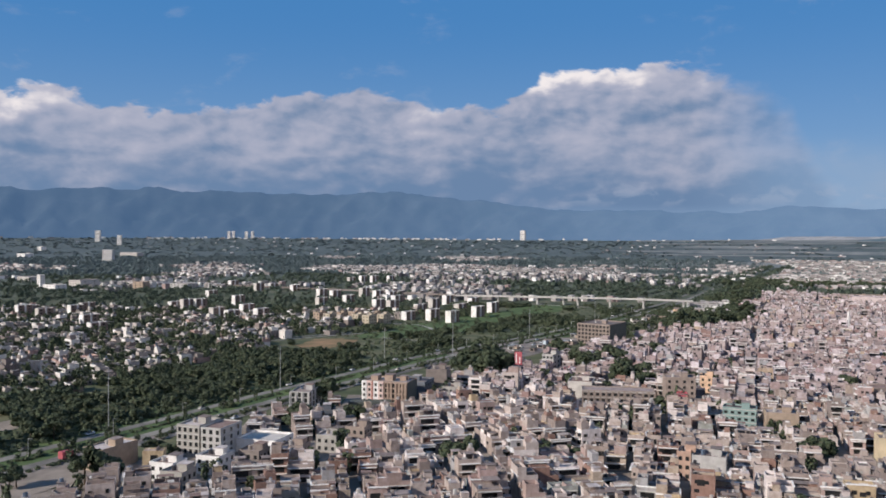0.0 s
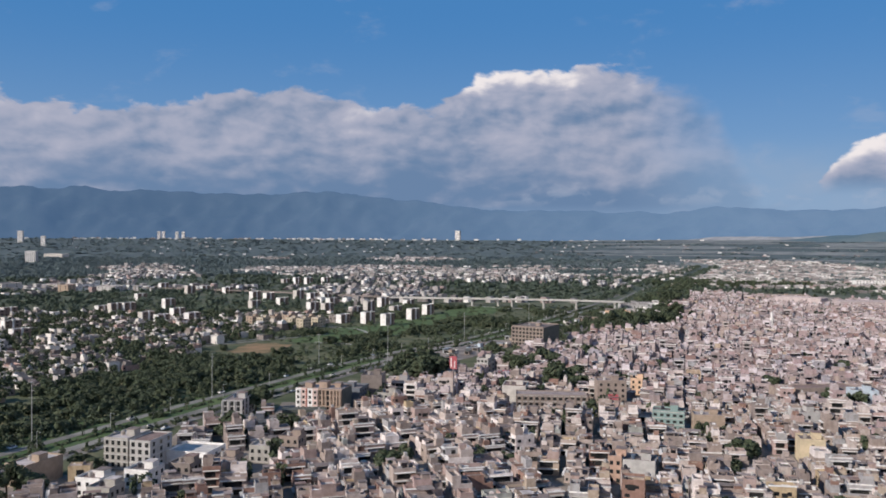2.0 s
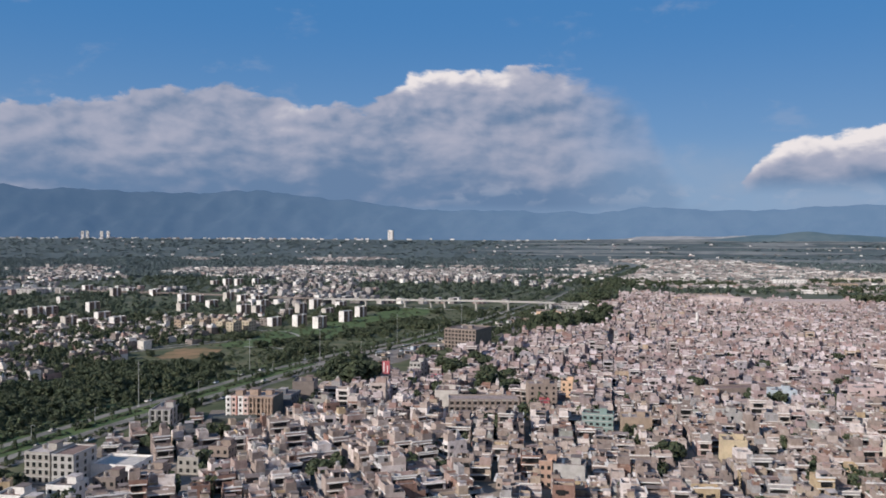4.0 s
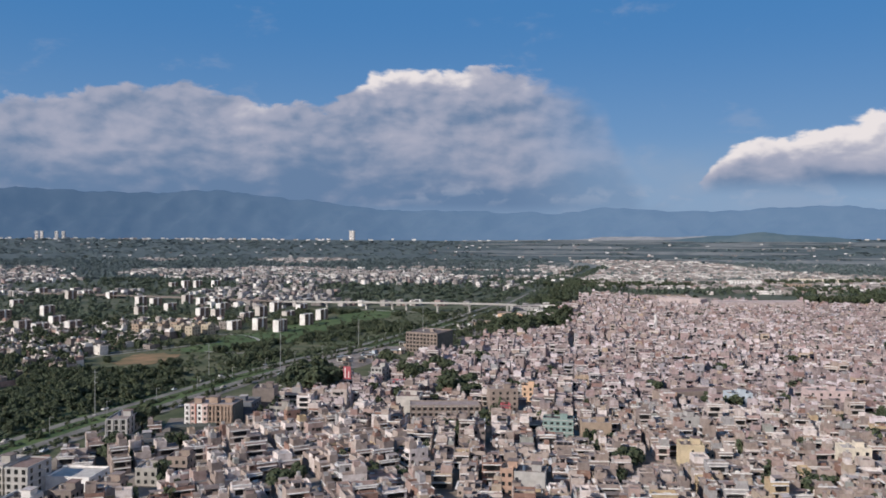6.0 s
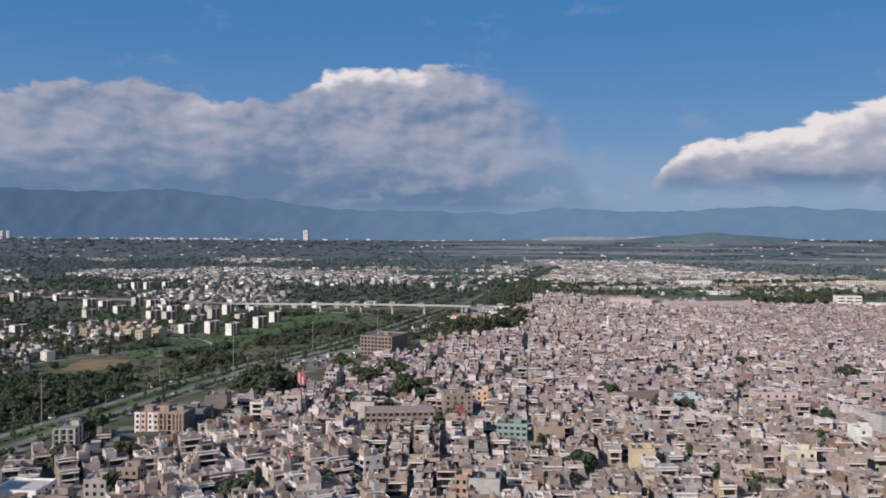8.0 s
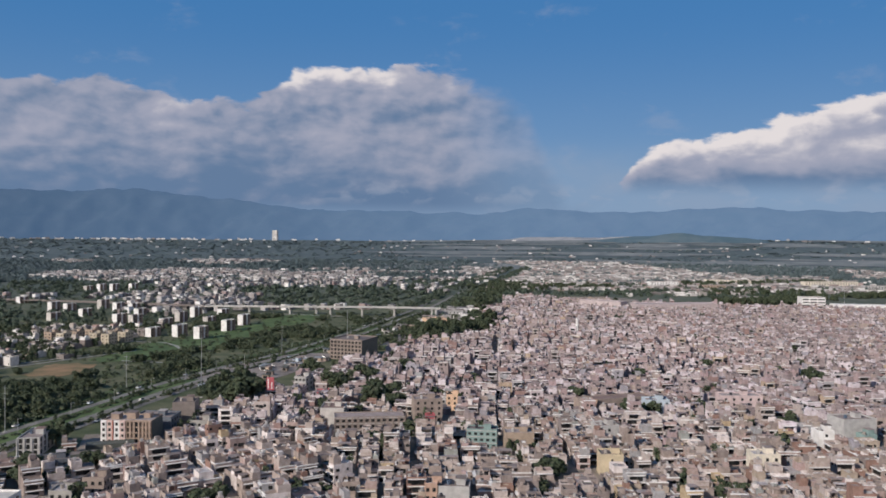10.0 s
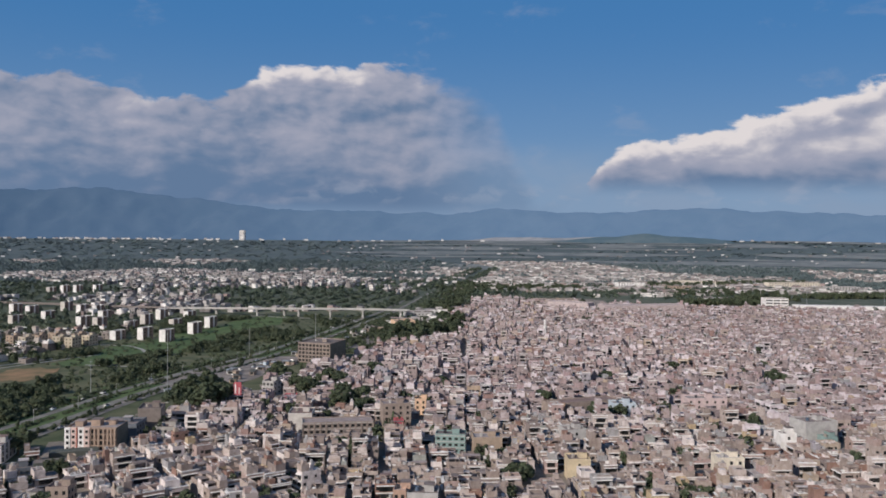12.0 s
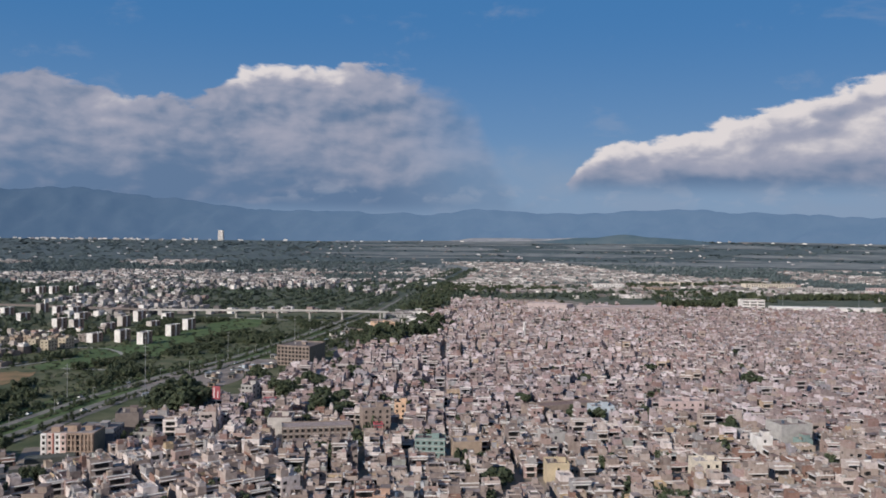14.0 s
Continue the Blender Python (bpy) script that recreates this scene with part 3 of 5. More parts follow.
def house_plan(rng, w, d, storeys):
    """The pieces of one flat-roofed house: (kind, x0, x1, y0, y1, z0, z1)."""
    out, h = [], 2.9 * storeys + 0.35
    par = rng.choice((0.4, 0.8, 0.9, 1.2))
    out.append(("body", -w / 2, w / 2, -d / 2, d / 2, 0, h + par, par))
    tops = [(-w / 2, w / 2, -d / 2, d / 2, h)]
    if rng.random() < 0.45:
        f, side = rng.uniform(0.35, 0.7), rng.choice((-1, 1))
        x0, x1 = (-w / 2, -w / 2 + w * f) if side < 0 else (w / 2 - w * f, w / 2)
        y0, y1 = -d / 2 + rng.choice((0, 0.1, 0.25)) * d, d / 2
        out.append(("body", x0 + 0.02, x1 - 0.02, y0 + 0.02, y1 - 0.02, h, h + 2.8 + par, par))
        tops.append((x0, x1, y0, y1, h + 2.8))
    if rng.random() < 0.44:
        sx, sy = rng.uniform(1.8, 2.8), rng.uniform(1.9, 3.0)
        x0, x1, y0, y1, z = tops[-1]
        x, y = rng.choice((x0 + 0.3, x1 - sx - 0.3)), rng.choice((y0 + 0.3, y1 - sy - 0.3))
        out.append(("stair_room", x, x + sx, y, y + sy, z, z + rng.uniform(1.9, 2.5)))
        if rng.random() < 0.5:
            out.append(("water_tank", x + sx / 2, y + sy / 2, out[-1][6], out[-1][6] + rng.uniform(1.0, 1.5), rng.uniform(0.5, 0.8)))
    elif rng.random() < 0.7:
        x0, x1, y0, y1, z = tops[0]
        out.append(("water_tank", x0 + 1.2, y0 + 1.2, z, z + 1.4, 0.7))
    x0, x1, y0, y1, z = tops[0]
    if rng.random() < 0.5:
        q = rng.uniform(0.3, 0.7) * (x1 - x0) + x0
        out.append(("roof_wall", q, q + 0.2, y0 + 0.3, y1 - 0.3, z, z + rng.uniform(0.9, 1.9)))
    if rng.random() < 0.5:
        q = rng.uniform(0.25, 0.7) * (y1 - y0) + y0
        out.append(("roof_wall", x0 + 0.3, x1 - 0.3, q, q + 0.2, z, z + rng.uniform(0.8, 1.6)))
    if rng.random() < 0.38:
        cw, cd = rng.uniform(0.35, 0.7) * w, rng.uniform(0.3, 0.6) * d
        cx, cy = rng.uniform(x0, x1 - cw), rng.choice((y0 + 0.1, y1 - cd - 0.1))
        out.append(("roof_canopy", cx, cx + cw, cy, cy + cd, z, z + rng.uniform(2.0, 2.5)))
    for s in range(storeys):
        z = 2.9 * s + 1.0
        for side in (-1, 1):
            for k in range(2):
                if rng.random() < 0.65:
                    continue
                y = (k - 0.5) * d * 0.48 + rng.uniform(-0.4, 0.4)
                out.append(("window", side * w / 2, "x", y, rng.uniform(0.8, 1.5), z, z + rng.uniform(1.0, 1.4)))
        if s >= storeys - 2 and rng.random() < 0.92:
            for k in range(rng.choice((1, 2))):
                out.append(("window", -d / 2, "y", (k - 0.5) * w * 0.5 + rng.uniform(-1, 1), rng.uniform(0.8, 1.8), z, z + rng.uniform(1.0, 1.5)))
    # wide dark panel on the wall stands for a shaded open veranda
    if rng.random() < 0.55:
        y, z, wide = rng.uniform(-0.2, 0.2) * w, 2.9 * (storeys - 1) + 0.4, rng.uniform(1.6, 3.4)
        out.append(("window", -d / 2, "y", y, wide, z, z + rng.uniform(1.5, 2.1)))
    for k in range(rng.choice((1, 2, 2, 3, 4))):
        bw, bd, bh = rng.uniform(0.6, 2.2), rng.uniform(0.5, 1.4), rng.uniform(0.4, 1.3)
        if rng.random() < 0.35:
            bw, bd = (0.18, rng.uniform(1.5, 3.5)) if rng.random() < 0.5 else (rng.uniform(1.5, 4.0), 0.18)
        x0, x1, y0, y1, z = rng.choice(tops)
        cx, cy = rng.uniform(x0 + 0.3, max(x0 + 0.4, x1 - bw - 0.3)), rng.uniform(y0 + 0.3, max(y0 + 0.4, y1 - bd - 0.3))
        out.append(("roof_box", cx, cx + bw, cy, cy + bd, z, z + bh))
    if rng.random() < 0.34:
        out.append(("cornice", -w / 2 - 0.2, w / 2 + 0.2, -d / 2 - 0.25, -d / 2 + 0.3, h + par - 0.35, h + par + 0.08))
    if rng.random() < 0.14:
        side = rng.choice((-1, 1))
        out.append(("cornice", side * w / 2 - 0.25, side * w / 2 + 0.25, -d / 2 - 0.1, d / 2 + 0.1, h + par - 0.3, h + par + 0.07))
    # verandas: dark panels paint the shaded recess under each slab
    if rng.random() < 0.72:
        side = rng.choice((-1, 0, 0, 0))
        for s in range(storeys):
            z = 2.9 * s
            if side:
                out.append(("window", side * w / 2, "x", 0, d * 0.72, z + 0.5, z + 2.4))
                out.append(("slab", side * w / 2 + min(0, 1.0 * side), side * w / 2 + max(0, 1.0 * side), -d * 0.46, d * 0.46, z + 2.75, z + 2.95))
            else:
                c = rng.uniform(-0.1, 0.1) * w
                out.append(("window", -d / 2, "y", c, w * 0.6, z + 0.5, z + 2.3))
                out.append(("slab", -w * 0.46, w * 0.46, -d / 2 - 0.95, -d / 2 + 0.3, z + 2.75, z + 2.95))
    elif storeys > 1 and rng.random() < 0.5:
        side, z = rng.choice((-1, 1)), 2.9 * (storeys - 1) + 0.1
        out.append(("balcony", side * w / 2, side * (w / 2 + 1.1), -d / 2 + 0.4, d / 2 - 0.4, z, z + 0.9))
    return out


def window_box(piece):
    _, f, axis, c, wide, z0, z1 = piece
    s = 1 if f > 0 else -1
    if axis == "x":
        return (min(f, f + 0.06 * s) - 0.02, max(f, f + 0.06 * s) + 0.02, c - wide / 2, c + wide / 2, z0, z1)
    return (c - wide / 2, c + wide / 2, f - 0.08, f + 0.02, z0, z1)


UNIT = Pile("glass")
UNIT.box(-0.5, 0.5, -0.5, 0.5, 0, 1, 0, None, True)
WINDOW_MESH = UNIT.mesh("window")


def house(x, y, turn, w, d, storeys, rng, label, coat=None, group="houses of the crowded town"):
    """A house as a thing of its own parts."""
    base = root("house", at(x, y, turn), label, "house", group)
    bodies, roofs = Pile(coat or "wall"), Pile("roof")
    for p in house_plan(rng, w, d, storeys):
        if p[0] == "body":
            tray(bodies, *p[1:8], 0, 0, None, 0.22, False)
            roofs.box(p[1] + 0.2, p[2] - 0.2, p[3] + 0.2, p[4] - 0.2, p[6] - p[7] - 0.15, p[6] - p[7] + 0.004)
        elif p[0] == "stair_room":
            s = Pile(coat or "wall", "roof")
            s.box(*p[1:7])
            s.box(p[1] - 0.25, p[2] + 0.25, p[3] - 0.25, p[4] + 0.25, p[6], p[6] + 0.14, 1, None, True)
            part("stair_room", s, base)
        elif p[0] == "water_tank":
            s = Pile("tank")
            s.drum(p[1], p[2], p[3], p[4], p[5])
            lid = Pile("tank")
            lid.drum(p[1], p[2], p[4], p[4] + 0.2, p[5] * 0.9, 0, None, 10, p[5] * 0.3)
            part("lid", lid, part("water_tank", s, base))
        elif p[0] == "slab":
            s = Pile("concrete")
            s.box(*p[1:7], 0, None, True)
            part("veranda_slab", s, base)
        elif p[0] == "roof_canopy":
            s = Pile("roof")
            s.box(p[1] - 0.2, p[2] + 0.2, p[3] - 0.2, p[4] + 0.2, p[6], p[6] + 0.12, 0, None, True)
            for qx in (p[1], p[2] - 0.15):
                for qy in (p[3], p[4] - 0.15):
                    s.box(qx, qx + 0.15, qy, qy + 0.15, p[5], p[6])
            part("roof_canopy", s, base)
        elif p[0] == "cornice":
            s = Pile("white")
            s.box(*p[1:7], 0, None, True)
            part("cornice", s, base, "whitewashed parapet band")
        elif p[0] == "roof_box":
            if rng.random() < 0.55:
                s = Pile(rng.choice(("wall", "white", "tank")))
                s.box(*p[1:7])
                part("roof_box", s, base)
        elif p[0] == "roof_wall":
            s = Pile(coat or "wall")
            s.box(*p[1:7])
            part("roof_wall", s, base)
        elif p[0] == "balcony":
            s = Pile(coat or "wall")
            x0, x1 = sorted(p[1:3])
            s.box(x0, x1, p[3], p[4], p[5], p[5] + 0.15, 0, None, True)
            o = p[2] - 0.12 if p[2] > 0 else p[2]
            s.box(o, o + 0.12, p[3], p[4], p[5] + 0.15, p[6] + 0.1)
            part("balcony", s, base)
        # the widest of these panes are dark panels for shaded verandas
        elif p[0] == "window":
            x0, x1, y0, y1, z0, z1 = window_box(p)
            o = new("window", WINDOW_MESH)
            o.parent, o.location, o.scale = base, ((x0 + x1) / 2, (y0 + y1) / 2, z0), (x1 - x0, y1 - y0, z1 - z0)
    part("wall", bodies, base)
    part("roof", roofs, base)
    return base


def house_into(pile, x, y, turn, w, d, storeys, rng, windows=True, bare=False):
    """The same kind of house, joined into a mass of houses; bare: without the smallest things on its roof."""
    m = at(x, y, turn)
    for p in house_plan(rng, w, d, storeys):
        if p[0] == "body":
            tray(pile, *p[1:8], 0, 1, m)
        elif p[0] == "slab":
            pile.box(*p[1:7], 4, m, True)
        elif p[0] == "roof_canopy":
            pile.box(p[1] - 0.2, p[2] + 0.2, p[3] - 0.2, p[4] + 0.2, p[6], p[6] + 0.15, 1, m, True)
            for qx in () if bare else (p[1], p[2] - 0.3):
                pile.box(qx, qx + 0.3, p[3], p[4], p[5], p[6], 0, m)
        elif p[0] == "cornice":
            pile.box(*p[1:7], 4, m)
        elif p[0] == "roof_box":
            if not bare or rng.random() < 0.4:
                pile.box(*p[1:7], rng.choice((0, 0, 4, 3)), m)
        elif p[0] in ("stair_room", "roof_wall"):
            pile.box(*p[1:7], 0, m)
        elif p[0] == "water_tank":
            pile.drum(p[1], p[2], p[3], p[4], p[5], 3, m, 5 if bare else 6)
        elif p[0] == "balcony":
            x0, x1 = sorted(p[1:3])
            pile.box(x0, x1, p[3], p[4], p[5], p[6], 0, m, True)
        elif p[0] == "window" and (windows or (p[2] == "y" and p[4] > 2.5)) and (p[2] == "y" or rng.random() < 0.6):
            pile.box(*window_box(p), 2, m)


LOW = [(84, 433, 24), (135, 708, 26), (-30, 440, 18)]  # quarters of single-storey houses
KEEP = []  # circles kept free for the buildings, trees and lots that stand among the houses


def free(x, y, r=6.0):
    return all(math.hypot(x - a, y - b) > c + r * 0.6 for a, b, c in KEEP)


def lane_turn(x, y):
    """The usual direction of the lanes, by part of the town."""
    if y < 470 and x < 0.09 * y:
        return -13
    return 13 if y < 520 else 22


def plots(seed):
    """House plots in rows along lanes, neighbourhood by neighbourhood: (x, y, turn, w, d, storeys)."""
    rng, out, seeds = random.Random(seed), [], []
    for i in range(-3, 11):
        for j in range(1, 12):
            seeds.append((i * 125 + rng.uniform(-45, 45), j * 125 + rng.uniform(-45, 45)))
    for sx, sy in seeds:
        turn = lane_turn(sx, sy) + rng.uniform(-7, 7)
        c, s = math.cos(radians(turn)), math.sin(radians(turn))
        near_seeds = [q for q in seeds if 0 < math.hypot(q[0] - sx, q[1] - sy) < 300]
        u = -130.0
        while u < 130:
            w1, w2, lane = rng.uniform(6.4, 10), rng.uniform(6.4, 10), rng.choice((1.2, 1.6, 2.0, 3.2))
            for w, cu in ((w1, u + w1 / 2), (w2, u + w1 + w2 / 2)):
                v, run, shift = -130.0, 0.0, 0.0
                while v < 130:
                    d = rng.uniform(4.6, 8.5)
                    cs = cu + shift
                    x, y = sx + cs * c + (v + d / 2) * s, sy - cs * s + (v + d / 2) * c
                    v += d
                    run += d
                    if run > rng.uniform(30, 70):
                        v, run, shift = v + rng.uniform(1.5, 4), 0.0, rng.uniform(-2.0, 2.0)
                    if y < 225 or x > 0.95 * y + 220 or not inside(CITY, x, y) or not inside(CITY, x - 6, y + 6):
                        continue
                    mine = math.hypot(x - sx, y - sy)
                    if any(math.hypot(x - a, y - b) < mine + 4 for a, b in near_seeds) or not free(x, y, max(w, d)):
                        continue
                    st = rng.choices((1, 2, 3, 4), (0.44, 0.49, 0.06, 0.01))[0]
                    if any(math.hypot(x - a, y - b) < q for a, b, q in LOW):
                        st = 1
                    out.append((x, y, turn + rng.uniform(-2.5, 2.5), w - rng.uniform(0, 0.9), d - rng.uniform(0, 0.3), st))
            u += w1 + w2 + lane
    return out


FIELDS = []
rng = random.Random(77)
for k in range(46):
    a, r = radians(rng.uniform(13, 50)), rng.uniform(2500, 4400)
    FIELDS.append((r * math.sin(a), r * math.cos(a), rng.uniform(120, 380), rng.uniform(40, 110), math.degrees(a)))
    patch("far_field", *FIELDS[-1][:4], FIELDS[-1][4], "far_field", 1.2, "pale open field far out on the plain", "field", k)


def in_meadow(x, y):
    for fx, fy, rx, ry, t in MEADOWS:
        c, s = math.cos(radians(t)), math.sin(radians(t))
        if math.hypot(((x - fx) * c - (y - fy) * s) / rx, ((x - fx) * s + (y - fy) * c) / ry) < 0.95:
            return True
    return False


def in_field(x, y):
    for fx, fy, rx, ry, t in FIELDS:
        c, s = math.cos(radians(t)), math.sin(radians(t))
        u, v = (x - fx) * c - (y - fy) * s, (x - fx) * s + (y - fy) * c
        if abs(u) < rx and -ry * 1.6 < v < ry:
            return True
    return False

# ---------------------------------------------------------------- buildings that stand out


def pane(base, x0, x1, y0, y1, z0, z1, name="window", label=""):
    o = new(name, WINDOW_MESH)
    o.parent, o.location, o.scale = base, ((x0 + x1) / 2, (y0 + y1) / 2, z0), (x1 - x0, y1 - y0, z1 - z0)
    return tagged(o, label) if label else o


def building(name, label, category, x, y, turn, w, d, storeys, coat, cols=0, side=0, step=3.1, par=0.8, win=(1.3, 1.5), bands=False, piers=False, stair=True, roof="roof", group="", plinth=0.0):
    """A flat-roofed block; (x, y) is its front left corner, the front looks against the turn. cols, side: windows a storey on the front and on the right flank."""
    for k in range(max(1, int(w / 8) + 1)):
        for q in range(max(1, int(d / 8) + 1)):
            p = pose(x, y, 0, 0, 0, -turn) @ Vector((min(w, k * 8 + 2), min(d, q * 8 + 2), 0))
            KEEP.append((p.x, p.y, 5.0))
    base = root(name, at(x, y, turn), label, category, group)
    h = storeys * step + 0.3 + plinth
    walls = Pile(coat)
    tray(walls, 0, w, 0, d, plinth, h + par, par, 0, 0, None, 0.25, False)
    part("wall", walls, base)
    r = Pile(roof)
    r.box(0.22, w - 0.22, 0.22, d - 0.22, h - 0.2, h + 0.004)
    part("roof", r, base)
    for s in range(storeys):
        z = plinth + s * step + 1.0
        for k in range(cols):
            c = w * (k + 0.5) / cols
            pane(base, c - win[0] / 2, c + win[0] / 2, -0.07, 0.05, z, z + win[1])
        for k in range(side):
            c = d * (k + 0.5) / side
            pane(base, w - 0.05, w + 0.07, c - win[0] / 2, c + win[0] / 2, z, z + win[1])
    if bands:
        for s in range(storeys + 1):
            b = Pile("concrete")
            b.box(-0.25, w + 0.25, -0.25, d + 0.1, plinth + s * step - 0.02, plinth + s * step + 0.3, 0, None, True)
            part("floor_band", b, base)
    if piers:
        for k in range(cols + 1):
            b, c = Pile(coat), w * k / cols
            b.box(c - 0.25, c + 0.25, -0.38, 0.1, 0, h + 0.1)
            part("pier", b, base)
    if stair:
        s = Pile(coat, "roof")
        s.box(w * 0.55, w * 0.55 + 3.6, d * 0.4, d * 0.4 + 4.2, h, h + 2.7)
        s.box(w * 0.55 - 0.3, w * 0.55 + 3.9, d * 0.4 - 0.3, d * 0.4 + 4.5, h + 2.7, h + 2.86, 1, None, True)
        part("stair_room", s, base)
        t = Pile("tank")
        t.drum(w * 0.3, d * 0.5, h, h + 1.6, 0.8)
        part("water_tank", t, base)
    return base


SHADE = Pile("concrete")
SHADE.box(-0.5, 0.5, -0.5, 0.5, 0, 1, 0, None, True)
SHADE_MESH = SHADE.mesh("sunshade")


def apartment_house():
    """Four storeys on stilts: a pink and white clad half and a bare brick half with open bays."""
    x, y, turn, w, d, step, lift = -49.5, 453.5, 17, 25, 16, 2.8, 1.2
    for k in range(4):
        KEEP.append((x + 4 + k * 6, y + 8 - k, 9))
    base = root("apartment_building", at(x, y, turn), "four-storey apartment building, half pink and white, half bare brick", "building")
    h = lift + 4 * step
    tan = colour("tan_brick", (0.33, 0.25, 0.20))
    body = Pile("tan_brick")
    tray(body, 0.6, w, 0.8, d, lift, h + 0.7, 0.7, 0, 0, None, 0.25, False)
    part("wall", body, base)
    r = Pile("roof")
    r.box(0.8, w - 0.2, 1.0, d - 0.2, h - 0.2, h + 0.004)
    part("roof", r, base)
    colour("pale_pink", (0.62, 0.47, 0.43)), colour("brick_red", (0.36, 0.15, 0.12))
    for k, (x0, x1, coat) in enumerate(((0, 2.9, "white"), (2.9, 5.6, "pale_pink"), (5.6, 6.3, "brick_red"), (6.3, 9.4, "white"), (9.4, 12.2, "pale_pink"))):
        b = Pile(coat)
        b.box(x0, x1 - 0.03, -0.1 - 0.35 * (k % 2 == 0), 0.9, lift, h + 0.5, 0, None, True)
        part("facade_bay", b, base)
        if coat != "brick_red":
            for s in range(4):
                wf = -0.53 if k % 2 == 0 else -0.17
                w1 = pane(base, (x0 + x1) / 2 - 0.6, (x0 + x1) / 2 + 0.6, wf, 0, lift + s * step + 0.9, lift + s * step + 2.3)
                sill = new("sill", SHADE_MESH)
                sill.parent, sill.location, sill.scale = w1, (0, -0.35, -0.12), (1.25, 0.9, 0.1)
                shade = new("sunshade", SHADE_MESH)
                shade.parent, shade.location, shade.scale = w1, (0, -0.7, 1.0), (1.3, 1.6, 0.1)
    # near-black panel paints the shade of the side facing away from the sun
    b = Pile("dark_shed")
    b.box(w - 0.1, w + 0.15, 1.0, d, lift, h + 0.3, 0, None, True)
    part("flank_wall", b, base, "side wall coloured dark for its shade")
    for s in range(5):
        b = Pile("tan_brick")
        b.box(12.2, w + 0.05, 0.05, 0.9, lift + s * step - 0.2, lift + s * step + 0.35 - 0.3 * (s == 0), 0, None, True)
        part("floor_band", b, base)
    for k, c in enumerate((12.4, 14.4, 16.4, 18.8, 20.8, 22.4, 24.2)):
        b = Pile("tan_brick")
        b.box(c - 0.45, c + 0.45, 0, 0.9, 0, h + 0.4)
        part("pier", b, base)
    # dark panels stand for the shade inside the open bays
    for s in range(4):
        for c in (13.4, 17.6, 21.6):
            pane(base, c - 0.85, c + 0.85, 0.70, 0.95, lift + s * step + 0.4, lift + s * step + 2.8, "opening", "dark panel for a shaded open bay")
    for k in range(5):
        for q in range(2):
            b = Pile("concrete")
            b.box(0.8 + k * 2.7, 1.3 + k * 2.7, 1 + q * 9, 1.5 + q * 9, 0, lift)
            part("stilt", b, base)
    for sx, sy, sw, sd, sh in ((3, 5, 4, 5, 2.6), (10.5, 6, 4.5, 5, 3.2), (18, 9, 3.4, 4, 2.4)):
        b = Pile("tan_brick", "roof")
        b.box(sx, sx + sw, sy, sy + sd, h, h + sh)
        b.box(sx - 0.3, sx + sw + 0.3, sy - 0.3, sy + sd + 0.3, h + sh, h + sh + 0.16, 1, None, True)
        part("stair_room", b, base)
    return base


colour("bare_cement", (0.35, 0.335, 0.31)), colour("tan_plaster", (0.35, 0.275, 0.215)), colour("brown_render", (0.29, 0.235, 0.205))
colour("dark_brick", (0.245, 0.18, 0.15)), colour("yellow_paint", (0.55, 0.46, 0.32)), colour("peach_paint", (0.66, 0.46, 0.32))
colour("grey_paint", (0.42, 0.41, 0.40)), colour("pale_render", (0.52, 0.49, 0.46)), colour("shaded_slate", (0.13, 0.145, 0.17)), colour("dull_render", (0.21, 0.18, 0.165)), colour("pink_paint", (0.54, 0.43, 0.42)), colour("dusty_pink", (0.46, 0.39, 0.385)), colour("orange_brick", (0.44, 0.30, 0.235)), colour("pale_blue", (0.45, 0.52, 0.58))
colour("ochre_paint", (0.44, 0.385, 0.30)), colour("teal_paint", (0.22, 0.31, 0.30)), colour("red_paint", (0.42, 0.10, 0.12), 0.7), colour("cream_paint", (0.66, 0.60, 0.50)), colour("dark_shed", (0.10, 0.11, 0.10))
apartment_house()

# the slate coat mixes dark walls with the shade they stand in
building("shaded_slate_building", "dark slate-blue block behind an apartment building, shade in its coat", "building", -36, 474, 17, 20, 16, 3, "shaded_slate", 0, 4, 2.9)
building("shaded_slate_building", "low dark slate-grey building beside a shed, shade in its coat", "building", -69, 404, -8, 12, 12, 2, "shaded_slate", 3, 2, 2.9)
building("shed", "low dark brown shed roofed with tin", "shed", -60, 424, -6, 16, 7, 1, "dark_shed", 0, 0, 3.2, 0.2, stair=False, roof="dull_render")
building("concrete_building", "grey four-storey concrete building with deep window openings", "building", -114, 349.5, 17, 10.5, 16, 4, "bare_cement", 4, 3, 2.9, 0.7, (1.3, 1.7), True)
building("concrete_building", "half-clad grey and white concrete building beside another", "building", -103, 346, 17, 9, 16, 4, "grey_paint", 3, 3, 2.85, 0.5, (1.5, 1.8), True, False, False)
building("white_hall", "low white building with a plain blank front", "building", -91, 354.5, 17, 18, 16, 2, "white", 0, 3, 2.4, 0.8, (1.6, 1.0), stair=False, roof="pale_render")
building("corner_building", "pale three-storey building with water tanks on its roof", "building", -142, 325, 24, 10, 18, 3, "tan_plaster", 4, 0, 2.7, 0.6)
building("office_building", "grey three-storey building with tall white-framed openings", "building", -85, 440, 8, 10, 22, 3, "grey_paint", 3, 4, 2.8, 0.6, (1.6, 2.2), False, True)
building("shed", "long low shed with a dark green roof", "shed", -55, 440, -6, 22, 7, 1, "dark_shed", 0, 0, 3.4, 0.2, stair=False, roof="dark_shed")
building("brown_building", "windowless brown rendered building above the houses", "building", -17, 489, 8, 12, 16, 4, "dull_render", 0, 0, 3.1, 0.8)
